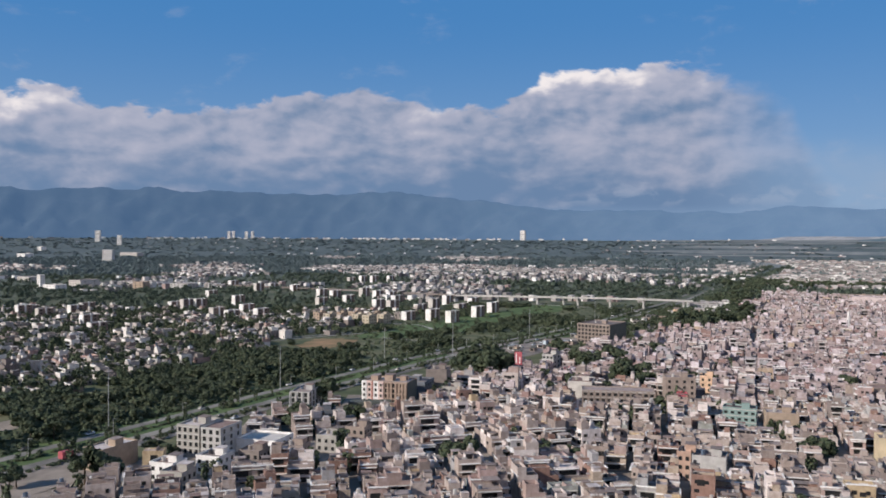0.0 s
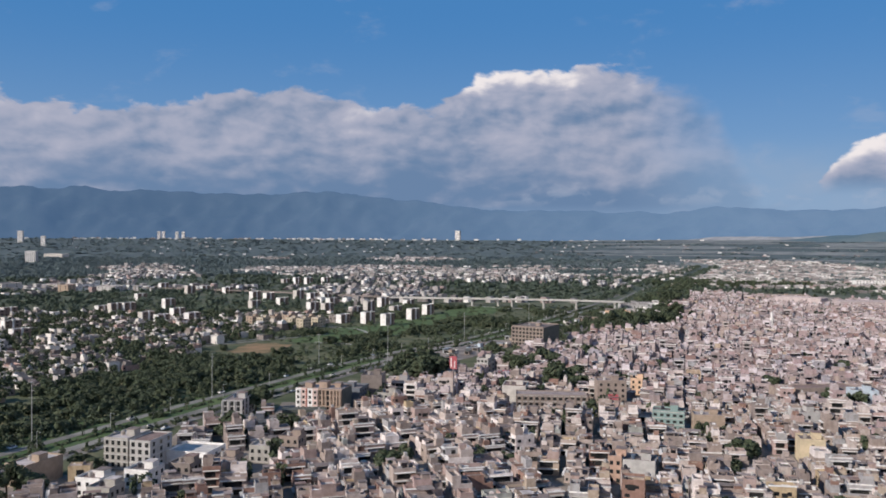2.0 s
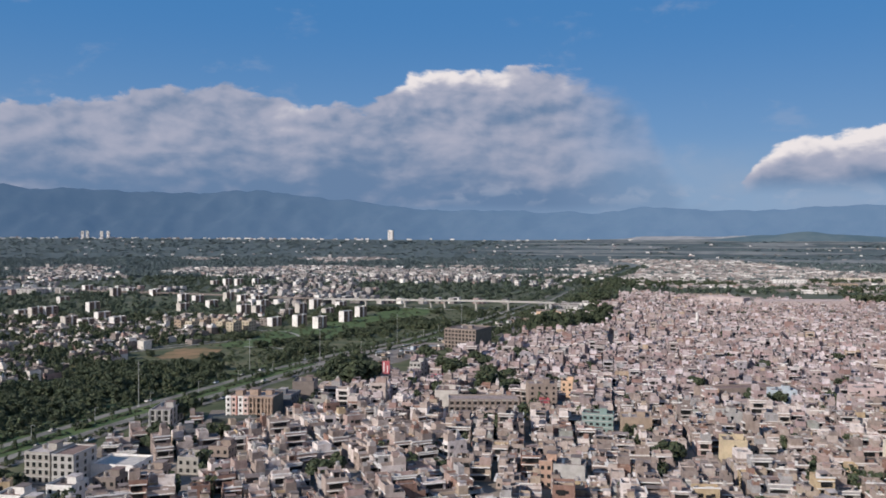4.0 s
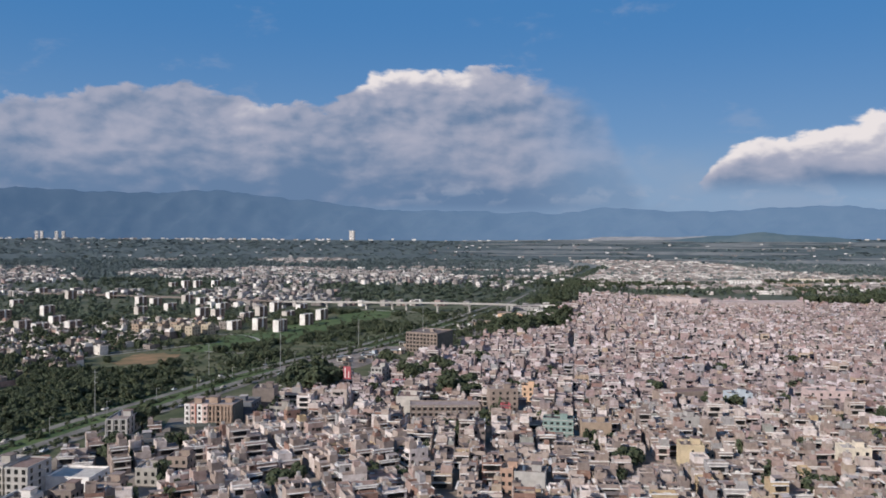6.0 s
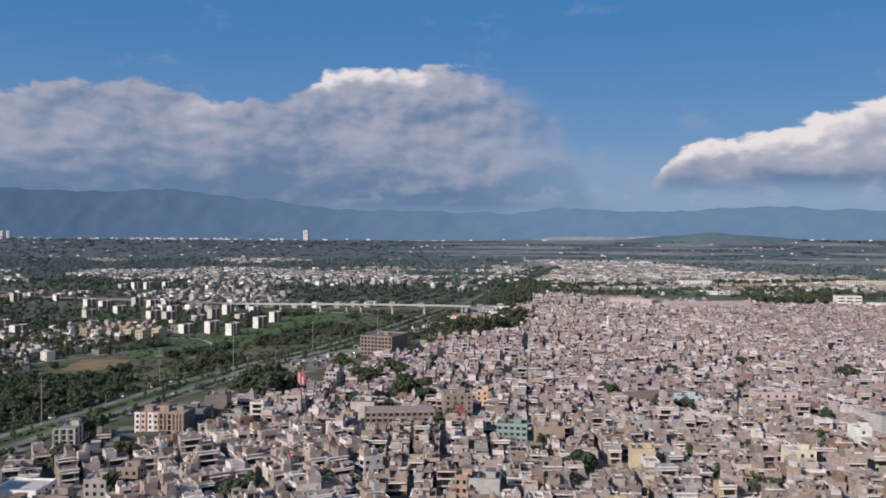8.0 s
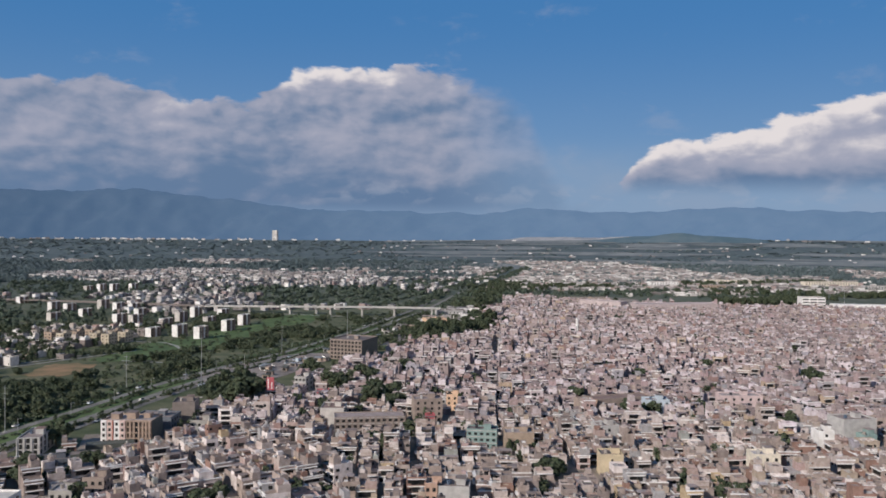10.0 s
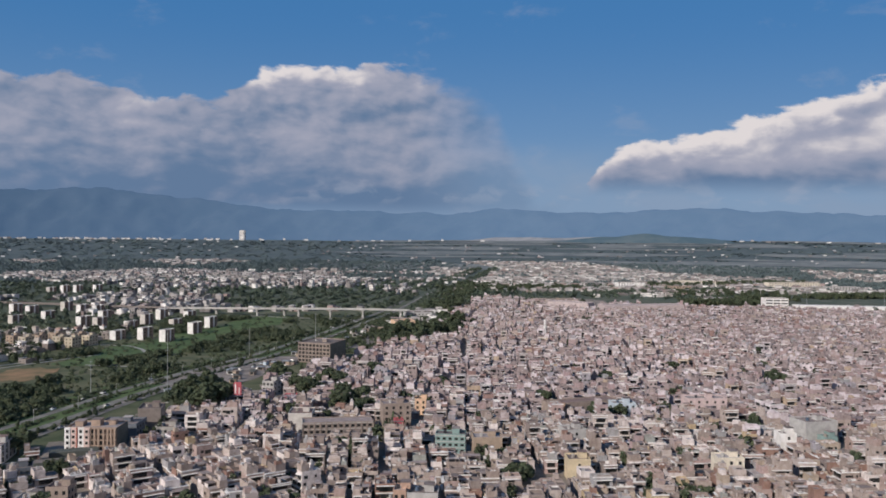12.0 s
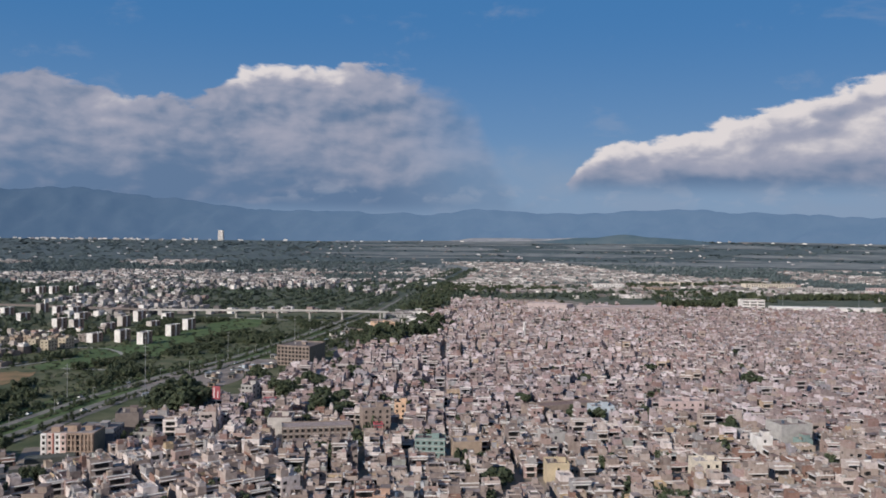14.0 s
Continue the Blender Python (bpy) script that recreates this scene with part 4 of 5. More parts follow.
building("white_building", "tall plain white building over the market", "building", 61, 470, 15, 13, 17, 3, "pale_render", 0, 3, 3.3, 0.6)
building("school_building", "long three-storey tan school with a grid of pale piers", "building", 66, 449, 7, 37, 13, 3, "brown_render", 12, 2, 3.0, 0.5, (1.7, 1.4), True, True, False)
frame_house = building("dark_brick_building", "large bare brick building with bays and a shade-coloured flank", "building", 103, 729, 34, 29, 34, 5, "brown_render", 9, 0, 3.2, 0.8, (2.0, 2.0), False, True)
# dark panel puts the right side's shade into its colour
shade_panel = Pile("dark_shed")
shade_panel.box(28.9, 29.15, 0.6, 34, 0, 16.6, 0, None, True)
part("flank_wall", shade_panel, frame_house, "side wall coloured dark for its shade")
building("long_building", "long brown walled building round a yard with trees", "building", 218, 470, -6, 48, 12, 2, "brown_render", 0, 0, 3.6, 0.6, stair=False)
building("brick_gatehouse", "tan gatehouse with pale arches at the end of a wall", "building", 216, 464, 20, 7, 7, 2, "orange_brick", 3, 1, 3.4)
building("tan_building", "tan blank-fronted house with an open top floor", "house", 142, 395, 13, 14, 12, 3, "tan_plaster", 0, 2, 3.0)
building("yellow_house", "bright yellow house with a blank side wall", "house", 169, 345.5, 16, 10, 11, 3, "yellow_paint", 1, 2, 3.1, win=(1.0, 1.0))
building("grey_green_block", "large pale grey-green blank-walled block", "building", 317, 369, 4, 19, 14, 4, "grey_paint", 0, 0, 3.1)
building("green_house", "dark green painted house in front of a grey block", "house", 322, 360, 4, 7, 7, 2, "teal_paint", 0, 2, 3.1)
building("orange_house", "unplastered orange brick house with dark openings", "house", 82, 320, 20, 5, 9, 3, "orange_brick", 2, 2, 3.3)
building("grey_house", "plain grey house beside an orange brick one", "house", 87, 318, 20, 12, 10, 3, "grey_paint", 0, 2, 3.0)
building("pale_house", "pale grey house with a blank gable", "house", 193, 397, 2, 11, 11, 3, "grey_paint", 1, 2, 3.1)
building("peach_house", "peach painted house with a small roof room", "house", 140, 496, 16, 7, 9, 3, "peach_paint", 2, 2, 3.0)
building("grey_tower_house", "tall grey five-storey house above its neighbours", "house", 114, 469, 5, 16, 12, 4, "brown_render", 4, 3, 3.1)
building("teal_house", "house with teal painted floors and white bands", "house", 126, 408, 22, 15, 9, 3, "teal_paint", 5, 2, 3.0, 0.7, (1.6, 1.2), True)
building("shop_building", "narrow white shop building by the market", "building", 58, 578, 30, 8, 12, 3, "grey_paint", 3, 2, 3.1, 0.6, (1.6, 1.5), True)
building("pink_house", "wide pink-washed house with flat roof", "house", 302, 455, 14, 25, 12, 3, "pink_paint", 5, 2, 3.1)
building("blue_house", "pale blue and white house", "house", 250, 453, 12, 14, 10, 3, "pale_blue", 4, 2, 3.1)
building("white_house", "narrow white house with a roof parapet", "house", 296, 362, 14, 8, 9, 3, "white", 1, 1, 3.1)
building("yellow_house", "cream yellow house with an orange top", "house", 236, 330, 16, 12, 10, 3, "cream_paint", 3, 2, 3.1)
building("orange_building", "low orange building by dark trees", "building", 261, 1016, -3, 26, 18, 2, "peach_paint", 5, 2, 3.0)
building("grey_building", "pale grey building beside trees at the highway", "building", 300, 1108, 5, 40, 24, 2, "grey_paint", 8, 3, 3.6)
building("white_office", "white modern office with dark window bands", "building", 915, 1166, 20, 36, 24, 3, "white", 3, 2, 4.6, 0.5, (10.0, 1.9), stair=False)
building("long_hall", "long low hall with a white roof", "building", 948, 1134, 24, 160, 24, 1, "white", 0, 0, 4.6, 0.3, stair=False, roof="white")
for ix, iy, it, iw, ih, coat in ((1102, 1736, 22, 130, 2, "cream_paint"), (1255, 1590, 10, 120, 3, "cream_paint"), (905, 1630, 12, 60, 3, "white"), (1440, 1430, 30, 60, 3, "pink_paint"), (700, 1690, 20, 70, 2, "grey_paint"), (980, 1560, 18, 50, 2, "tan_plaster"), (1330, 1500, 20, 70, 2, "grey_paint")):
    building("institute_building", "long pale institute building beyond the town", "building", ix, iy, it, iw, 22, ih, coat, int(iw / 6), 2, 3.4, 0.5, (2.6, 1.6), stair=False, group="institute buildings")
building("pink_hall", "long pale pink hall at the edge of the town", "building", 545, 1197, 50, 66, 24, 3, "dusty_pink", 0, 0, 4.0, 0.6, stair=False, roof="dusty_pink")
building("pink_hall", "long pale pink walled hall with a flat roof", "building", 600, 1118, 6, 124, 26, 3, "dusty_pink", 0, 0, 3.7, 0.6, stair=False, roof="dusty_pink")
for ix, iy, it, iw, idp, ih, coat in ((-831, 1624, 26, 32, 30, 2, "pale_render"), (-697, 1427, 26, 8, 9, 6, "white"), (-675, 1401, 26, 30, 22, 2, "white"), (-661, 1466, 26, 28, 40, 3, "pale_render"), (-622, 1560, 24, 54, 40, 1, "pale_render"),
                                      (-538, 1432, 20, 20, 18, 3, "tan_plaster"), (-483, 1452, 20, 36, 22, 2, "grey_paint"), (-1330, 2600, 27, 36, 30, 3, "white"), (-1443, 2960, 26, 20, 20, 4, "white"), (-1078, 2760, 22, 70, 30, 3, "pale_render")):
    building("factory_building", "pale flat-roofed works building among trees", "building", ix, iy, it, iw, idp, ih, coat, int(iw / 7), 2, 3.6, 0.5, (2.4, 1.4), stair=False, group="works buildings")
building("corner_house", "bare cement corner house with balconies", "house", -8, 470, 14, 11, 11, 2, "bare_cement", 3, 3, 3.1)
building("red_roofed_shop", "shop with a bright red awning and front", "shop", 69, 552, 13, 8, 8, 1, "red_paint", 0, 0, 3.6, stair=False)
building("red_roofed_shop", "small red painted roof hut", "shop", 118, 458, 5, 5, 5, 2, "red_paint", 0, 0, 2.9, stair=False)
building("pale_hall", "wide pale concrete hall with an open roof deck", "building", 560, 1270, 5, 70, 30, 2, "tan_plaster", 10, 3, 3.6)
for i, (bx, by, bw, bd, coat) in enumerate([(-112, 312, 10, 9, "white"), (-98, 322, 10, 11, "white"), (-84, 330, 9, 9, "dull_render"), (-70, 338, 9, 10, "brown_render"), (-104, 300, 9, 9, "bare_cement"), (-58, 356, 9, 12, "bare_cement"), (-48, 372, 9, 9, "brown_render")]):
    building("roadside_house", "plain two-storey roadside house with a flat roof", "house", bx, by, 17, bw, bd, 2, coat, 3, 3, 3.1, group="roadside houses")

def flank(base, w, d, storeys):
    """An apartment block's long side, shade painted brown, with stair bay and windows."""
    h = storeys * 3.0 + 0.3
    p = Pile("dark_brick")
    p.box(w - 0.1, w + 0.12, 0.8, d - 0.1, 0, h + 0.2)
    part("flank_wall", p, base, "side wall coloured dark brown as shade")
    q = Pile("white")
    q.box(w - 0.1, w + 0.9, d * 0.45, d * 0.55, 0, h + 1.6)
    part("stair_bay", q, base)
    for s in range(storeys):
        for c in (d * 0.2, d * 0.75):
            pane(base, w, w + 0.2, c - 1.2, c + 1.2, s * 3.0 + 1.0, s * 3.0 + 2.2)


# pale tower flats in their own grounds across the highway
for i, (bx, by) in enumerate([(-350, 1061), (-335, 1062), (-322, 1071), (-361, 1261), (-289, 1132), (-266, 947), (-250, 949), (-245, 997), (-215, 938), (-180, 1141), (-199, 1266), (-175, 1236),
                              (-150, 1189), (-139, 1293), (-114, 1242), (-96, 1264), (-99, 1081), (-80, 1067), (-54, 951), (-27, 947), (-5, 921), (4, 1059), (24, 991), (44, 1048), (-45, 1048), (-29, 1095),
                              (-12, 1155), (22, 1158), (-80, 1149), (-322, 1397), (-264, 1403), (-179, 1646), (-158, 1649), (-201, 1644), (-126, 1653), (-362, 837), (-330, 780), (-445, 918), (-490, 963), (-501, 998),
                              (-433, 968), (-435, 1003), (-308, 1440), (-380, 1461)]):
    base_block = building("apartment_block", "white apartment block with shade-brown flank among trees", "building", bx - 6, by, 33 + (i * 7) % 5, 7, 17, 4 if i % 3 else 3, ("white", "pale_render", "white", "white")[i % 4], 0, 0, 3.0, 0.5, (1.4, 1.3), stair=False, group="apartment blocks")
    flank(base_block, 7, 17, 4 if i % 3 else 3)
for i, (bx, by) in enumerate([(-89, 928), (-92, 894), (-125, 925), (-135, 910), (-112, 940), (-104, 905), (-148, 925), (-78, 910)]):
    building("yellow_villa", "ochre yellow three-storey villa among trees", "house", bx - 5, by, 34, 9, 12, 3, "ochre_paint" if i % 2 else "tan_plaster", 2, 3, 3.1, group="yellow villas")


def minaret(x, y):
    KEEP.append((x, y, 6))
    KEEP.append((x - 5, y - 14, 7))
    base = root("minaret", at(x, y), "slender white minaret over the roofs", "minaret")
    for name, r0, r1, z0, z1 in (("shaft", 1.7, 1.4, 0, 12), ("gallery", 2.3, 2.3, 12, 13), ("upper_shaft", 1.2, 1.0, 13, 17.5), ("upper_gallery", 1.6, 1.6, 17.5, 18.1), ("dome", 1.1, 0.2, 18.1, 20), ("finial", 0.1, 0.05, 20, 21)):
        p = Pile("white")
        p.drum(0, 0, z0, z1, r0, 0, None, 12, r1)
        part(name, p, base)


minaret(392, 866)


def mast(x, y, h, arms=True):
    base = root("lighting_mast", at(x, y, 27), "tall slim galvanised mast beside the highway", "mast", "masts along the highway")
    p = Pile("steel")
    p.drum(0, 0, 0, h, 0.24, 0, None, 8, 0.13)
    part("pole", p, base)
    f = Pile("concrete")
    f.box(-0.8, 0.8, -0.8, 0.8, 0, 0.6)
    part("footing", f, base)
    if arms:
        for k in range(3):
            a = Pile("steel")
            a.box(-1.6, 1.6, -0.06, 0.06, h * (0.72 + 0.11 * k), h * (0.72 + 0.11 * k) + 0.12, 0, None, True)
            part("crossarm", a, base)


for mx, my, mh in ((-156, 384, 30), (-101, 494, 25), (-50, 605, 24), (-2, 570, 46), (66, 770, 26), (150, 930, 26), (1039, 1218, 30), (1109, 1120, 34), (996, 1283, 22)):
    mast(mx, my, mh)


def street_lamp(x, y, turn):
    base = root("street_lamp", at(x, y, turn), "grey street lamp with an arm over the road", "street lamp", "street lamps")
    for name, box in (("pole", (-0.08, 0.08, -0.08, 0.08, 0, 8.5)), ("arm", (0, 1.8, -0.05, 0.05, 8.4, 8.5)), ("lamp_head", (1.6, 2.3, -0.12, 0.12, 8.35, 8.5))):
        p = Pile("steel")
        p.box(*box, 0, None, True)
        part(name, p, base)


for k in range(22):
    lx, ly, lt = along(ROAD[2:], 20 + 42 * k)
    off = -8
    street_lamp(lx + off * math.cos(radians(lt)), ly - off * math.sin(radians(lt)), lt)


def billboard(x, y):
    KEEP.append((x, y, 5))
    base = root("billboard", at(x, y, 14), "tall red and white billboard on a steel post", "billboard")
    for name, coat, box in (("panel", "red_paint", (0, 4.6, -0.25, 0.25, 8.5, 16.5)), ("stripe", "white", (0.7, 1.4, -0.32, 0.3, 9.5, 15.6)), ("stripe", "white", (3.0, 3.6, -0.32, 0.3, 9.2, 13.5))):
        p = Pile(coat)
        p.box(*box, 0, None, True)
        made = part(name, p, made if name == "stripe" else base)
        made = made.parent if name == "stripe" else made
    post = Pile("steel")
    post.box(2.0, 2.5, 0, 0.5, 0, 10)
    part("post", post, base)


billboard(37, 541)


def overpass():
    """A long road bridge on piers over the plain: points of its middle line and the height of its soffit there."""
    line = [(-420, 1470, 4.2), (-230, 1395, 4.0), (-101, 1322, 4.2), (3, 1241, 6.0), (112, 1180, 9.0), (200, 1143, 10.6), (262, 1113, 11.4), (300, 1096, 11.2)]
    base = root("overpass", pose(0, 0, 0), "long pale concrete overpass on piers", "bridge")

    def beam(pile, a, b, left, right, low, high, mat=0):
        """A sloping beam from a to b, between two offsets from the middle line and two heights over the soffit."""
        d = Vector((b[0] - a[0], b[1] - a[1], 0)).normalized()
        side, i = Vector((d.y, -d.x, 0)), len(pile.v)
        for end in (a, b):
            p = Vector(end) + d * (0.3 if end is b else -0.3)
            for o, z in ((left, low), (right, low), (right, high), (left, high)):
                q = p + side * o
                pile.v.append((q.x, q.y, end[2] + z))
        quads = [(i, i + 1, i + 5, i + 4), (i + 1, i + 2, i + 6, i + 5), (i + 2, i + 3, i + 7, i + 6), (i + 3, i, i + 4, i + 7), (i + 3, i + 2, i + 1, i), (i + 4, i + 5, i + 6, i + 7)]
        pile.f += quads
        pile.m += [mat] * 6

    for a, b in zip(line, line[1:]):
        coat = "dull_render" if a[0] < -50 else "concrete"
        for name, left, right, low, high in (("deck_span", -5.5, 5.5, 0.0, 0.9), ("girder", -3.2, 3.2, -0.6, 0.1), ("parapet", -5.5, -5.2, 0.9, 1.5), ("parapet", 5.2, 5.5, 0.9, 1.5)):
            p = Pile(coat)
            beam(p, a, b, left, right, low, high)
            part(name, p, base)
    for px, py, h in ((60, 1209, 7.6), (112, 1180, 9.0), (146, 1166, 9.6), (164, 1158, 9.9), (204, 1141, 10.6), (244, 1122, 11.1), (290, 1100, 11.3)):
        p = Pile("concrete")
        m = pose(px, py, 0, 0, 0, -24)
        p.box(-1.1, 1.1, -2.2, 2.2, 0, h - 1.8, 0, m)
        p.box(-1.4, 1.4, -4.6, 4.6, h - 1.8, h - 0.85, 0, m, True)
        part("pier", p, base)


overpass()


def high_rise(x, y, w, h, label, coat="white"):
    building("tower_block", label, "building", x, y, math.degrees(math.atan2(x, y)) + 20, w, w * 0.8, int(h / 3.4), coat, 5, 4, 3.4, 1.0, (w / 9, 1.7), stair=False, group="towers on the plain")


high_rise(322, 4317, 24, 49, "tall white tower standing alone on the plain")
for hx, hy, hw, hh in ((-1516, 3612, 20, 50), (-2040, 4250, 16, 44), (-1348, 3421, 16, 40), (-1021, 2482, 28, 32), (-2160, 4150, 15, 50)):
    high_rise(hx, hy, hw, hh, "distant pale tower block in the haze")
for hx in (-1126, -1104, -1040, -1010):
    high_rise(hx, 4250, 13, 34, "distant pale tower block in the haze")

# clumps of trees among the houses: centre, reach, number
GROVES = [(290, 915, 24, 22), (215, 832, 20, 16), (250, 885, 22, 20), (335, 1000, 24, 20), (232, 860, 18, 12), (21, 577, 11, 11), (17, 545, 11, 11), (4, 548, 9, 8), (30, 562, 7, 5), (106, 508, 13, 15), (112, 540, 10, 8), (90, 575, 11, 8), (240, 452, 7, 4), (252, 450, 6, 3), (143, 339, 4, 2),
          (3, 341, 6, 3), (-74, 395, 5, 4), (-52, 404, 5, 3), (-70, 462, 7, 4), (151, 350, 3, 1), (-131, 311, 6, 6), (-117, 341, 4, 3), (312, 406, 6, 3), (341, 388, 2, 1), (233, 510, 4, 2), (112, 601, 9, 5), (81, 640, 12, 6), (150, 640, 12, 5), (620, 1215, 14, 5), (-157, 300, 3, 2), (420, 520, 5, 2), (500, 640, 6, 2), (380, 600, 6, 2), (300, 560, 5, 2)]
for gx, gy, gr, gn in GROVES:
    KEEP.append((gx, gy, gr * 0.8))
for gx, gy, gr in ((136, 716, 9), (147, 731, 9), (128, 702, 6), (-150, 298, 15), (-146, 318, 11), (-138, 286, 13)):
    KEEP.append((gx, gy, gr))


# ---------------------------------------------------------------- trees


def tree_meshes(seed, height=9.0, spread=4.2):
    rng = random.Random(seed)
    t = Pile("bark")
    t.drum(0, 0, 0, height * 0.5, 0.32, 0, None, 7, 0.16)
    for k in range(5):
        a = k * 1.26 + rng.random()
        m = Matrix.Translation((0, 0, height * rng.uniform(0.28, 0.45))) @ Euler((0.8, 0, a)).to_matrix().to_4x4()
        t.drum(0, 0, 0, height * 0.32, 0.14, 0, m, 5, 0.05)
    c = Pile("leaf")
    for k in range(20):
        a, r = rng.random() * 6.28, spread * math.sqrt(rng.random()) * 0.8
        z = height * (0.42 + 0.52 * rng.random() * (1 - 0.45 * r / spread))
        q = rng.uniform(1.0, 2.1)
        clump(c, r * math.cos(a), r * math.sin(a), z, q, q * 0.75, rng, 0, FINE_CLUMPS)
    return t.mesh("trunk"), c.mesh("crown")


TREES = [tree_meshes(20 + k, *hw) for k, hw in enumerate([(9, 4.2), (11, 4.6), (7.5, 3.8), (13, 4.4), (8, 5.0)])]


def tree(x, y, rng, scale=1.0, label="broad dark green tree with an uneven crown", group="roadside trees"):
    base = root("tree", at(x, y, rng.random() * 360), label, "tree", group)
    k = scale * rng.uniform(0.75, 1.3)
    base.scale = (k, k, k * rng.uniform(0.85, 1.15))
    for name, me in zip(("trunk", "crown"), rng.choice(TREES)):
        new(name, me).parent = base
    return base


def canopy_into(pile, x, y, rng, h, r, n=6, mat=0, kinds=None):
    """One tree's crown, joined into a wood."""
    z = ground_z(x, y)
    for k in range(n):
        a, q = rng.random() * 6.28, r * math.sqrt(rng.random()) * 0.75
        s = r * rng.uniform(0.35, 0.6)
        clump(pile, x + q * math.cos(a), y + q * math.sin(a), z + h * rng.uniform(0.45, 0.85), s, s * 0.8, rng, mat, kinds)
    clump(pile, x, y, z + h * 0.35, r * 0.75, h * 0.4, rng, mat, kinds)


# ---------------------------------------------------------------- the crowded town
rng = random.Random(11)
mass = Pile("wall_stuff", "roof_stuff", "glass", "tank", "white")
# the farther houses, in the coats that carry haze in their colour
far_mass = Pile("hazed_walls", "hazed_roofs", "glass", "tank", "white")
ALL = plots(7)
ALL.sort(key=lambda p: math.hypot(p[0] * 0.8, p[1]))
LOOKS = ["flat-roofed grey plaster house with a parapet", "flat-roofed concrete house with a stair room on its roof", "weathered cream house with a flat roof and small windows", "bare cement house with a rooftop terrace"]
near_count = 0
for p in ALL:
    if near_count < 190 and -0.56 * p[1] - 15 < p[0] < 1.03 * p[1] + 15 and p[1] > 262:
        near_count += 1
        house(*p, rng, LOOKS[p[5] - 1])
    else:
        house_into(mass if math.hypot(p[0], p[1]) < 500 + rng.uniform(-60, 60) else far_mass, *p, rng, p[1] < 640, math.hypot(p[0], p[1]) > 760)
tagged(mass.thing("town_houses"), "mass of crowded flat-roofed houses in grey, cream and pink", "houses", "", "stuff")
tagged(far_mass.thing("town_houses"), "crowded flat-roofed houses, distance haze in their dull pink and grey", "houses", "", "stuff")

# ---------------------------------------------------------------- the green belt and the suburb across the highway
rng = random.Random(23)
woods = Pile("leaf")


def belt_edge(y):
    """Where the trees along the highway end and the suburb's first houses stand."""
    return road_x(y) - (124 + 48 * smooth(480, 760, y) + 60 * smooth(760, 840, y))


def in_ball_field(x, y, grow=0.0):
    return math.hypot((x + 103) / (30 + grow), (y - 708) / (50 + grow)) < 1.0


wood_trees = 0
spots = []
for k in range(5000):
    y = rng.uniform(250, 1150)
    edge_off = road_x(y) - belt_edge(y)
    x = road_x(y) - rng.uniform(30, edge_off + 6 if y < 860 else 60 + (y - 620) * 0.42)
    off = road_x(y) - x
    if in_ball_field(x, y) or in_meadow(x, y) or not free(x, y, 3):
        continue
    if y > 640 and noise.noise(Vector((x * 0.02, y * 0.012, 0.5))) < -0.10:
        continue
    if noise.noise(Vector((x * 0.03, y * 0.03, 4.5))) < -0.22 or (y < 760 and off < 70 and rng.random() < 0.6):
        continue
    spots.append((x, y))
spots.sort(key=lambda p: p[1])
for x, y in spots:
    if wood_trees < 72 and y > 352:
        wood_trees += 1
        tree(x, y, rng)
    else:
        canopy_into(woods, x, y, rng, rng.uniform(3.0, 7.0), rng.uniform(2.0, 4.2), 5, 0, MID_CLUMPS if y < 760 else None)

# streets of low villas, two rows of gardens between one street and the next
suburb = Pile("pale_stuff", "roof_stuff", "glass", "tank", "white")
STREET = 42
SC, SS = math.cos(radians(STREET)), math.sin(radians(STREET))
for row in range(-34, 44):
    across = row * 13.5 + (3.0 if row % 2 else 0.0)
    v = -200.0
    while v < 1500:
        wide = rng.uniform(7, 12)
        u, v = across + rng.uniform(-1.5, 1.5), v + wide + rng.choice((0.8, 1.5, 3, 7))
        x, y = -300 + u * SC + (v - 250) * SS, 700 - u * SS + (v - 250) * SC
        if not (430 < y < 1040 and -0.56 * y - 70 < x < belt_edge(y) - 4) or in_ball_field(x, y, 22) or not free(x, y):
            continue
        grove = noise.noise(Vector((x * 0.013, y * 0.013, 9.5))) + (0.2 if x > -270 else 0.0)
        if grove > -0.22 and rng.random() < 0.70:
            house_into(suburb, x, y, STREET + 90 * rng.choice((0, 1)) + rng.uniform(-5, 5), wide, rng.uniform(5, 9), rng.choice((1, 1, 1, 1, 2)), rng, True)
        for q in range(rng.choice((1, 1, 2, 2)) if grove > -0.22 else 2):
            tx, ty = x + rng.uniform(-8, 8), y + rng.uniform(-8, 8)
            if free(tx, ty, 2) and not in_ball_field(tx, ty, 4):
                canopy_into(woods, tx, ty, rng, rng.uniform(5, 10), rng.uniform(2.2, 4.4), 4)
tagged(suburb.thing("suburb_houses"), "low pale villas scattered among trees", "houses", "", "stuff")
tagged(woods.thing("woods"), "dense dark green trees of a belt along the highway", "trees", "", "stuff")

bushes = Pile("leaf")
# rough growth between the highway and the town's edge
for k in range(520):
    y = rng.uniform(770, 1150)
    x = road_x(y) + rng.uniform(12, 100)
    if not inside(CITY, x, y) and free(x, y, 2) and noise.noise(Vector((x * 0.03, y * 0.03, 5.7))) > -0.16:
        canopy_into(bushes, x, y, rng, rng.uniform(3, 7), rng.uniform(1.6, 3.8), 4)
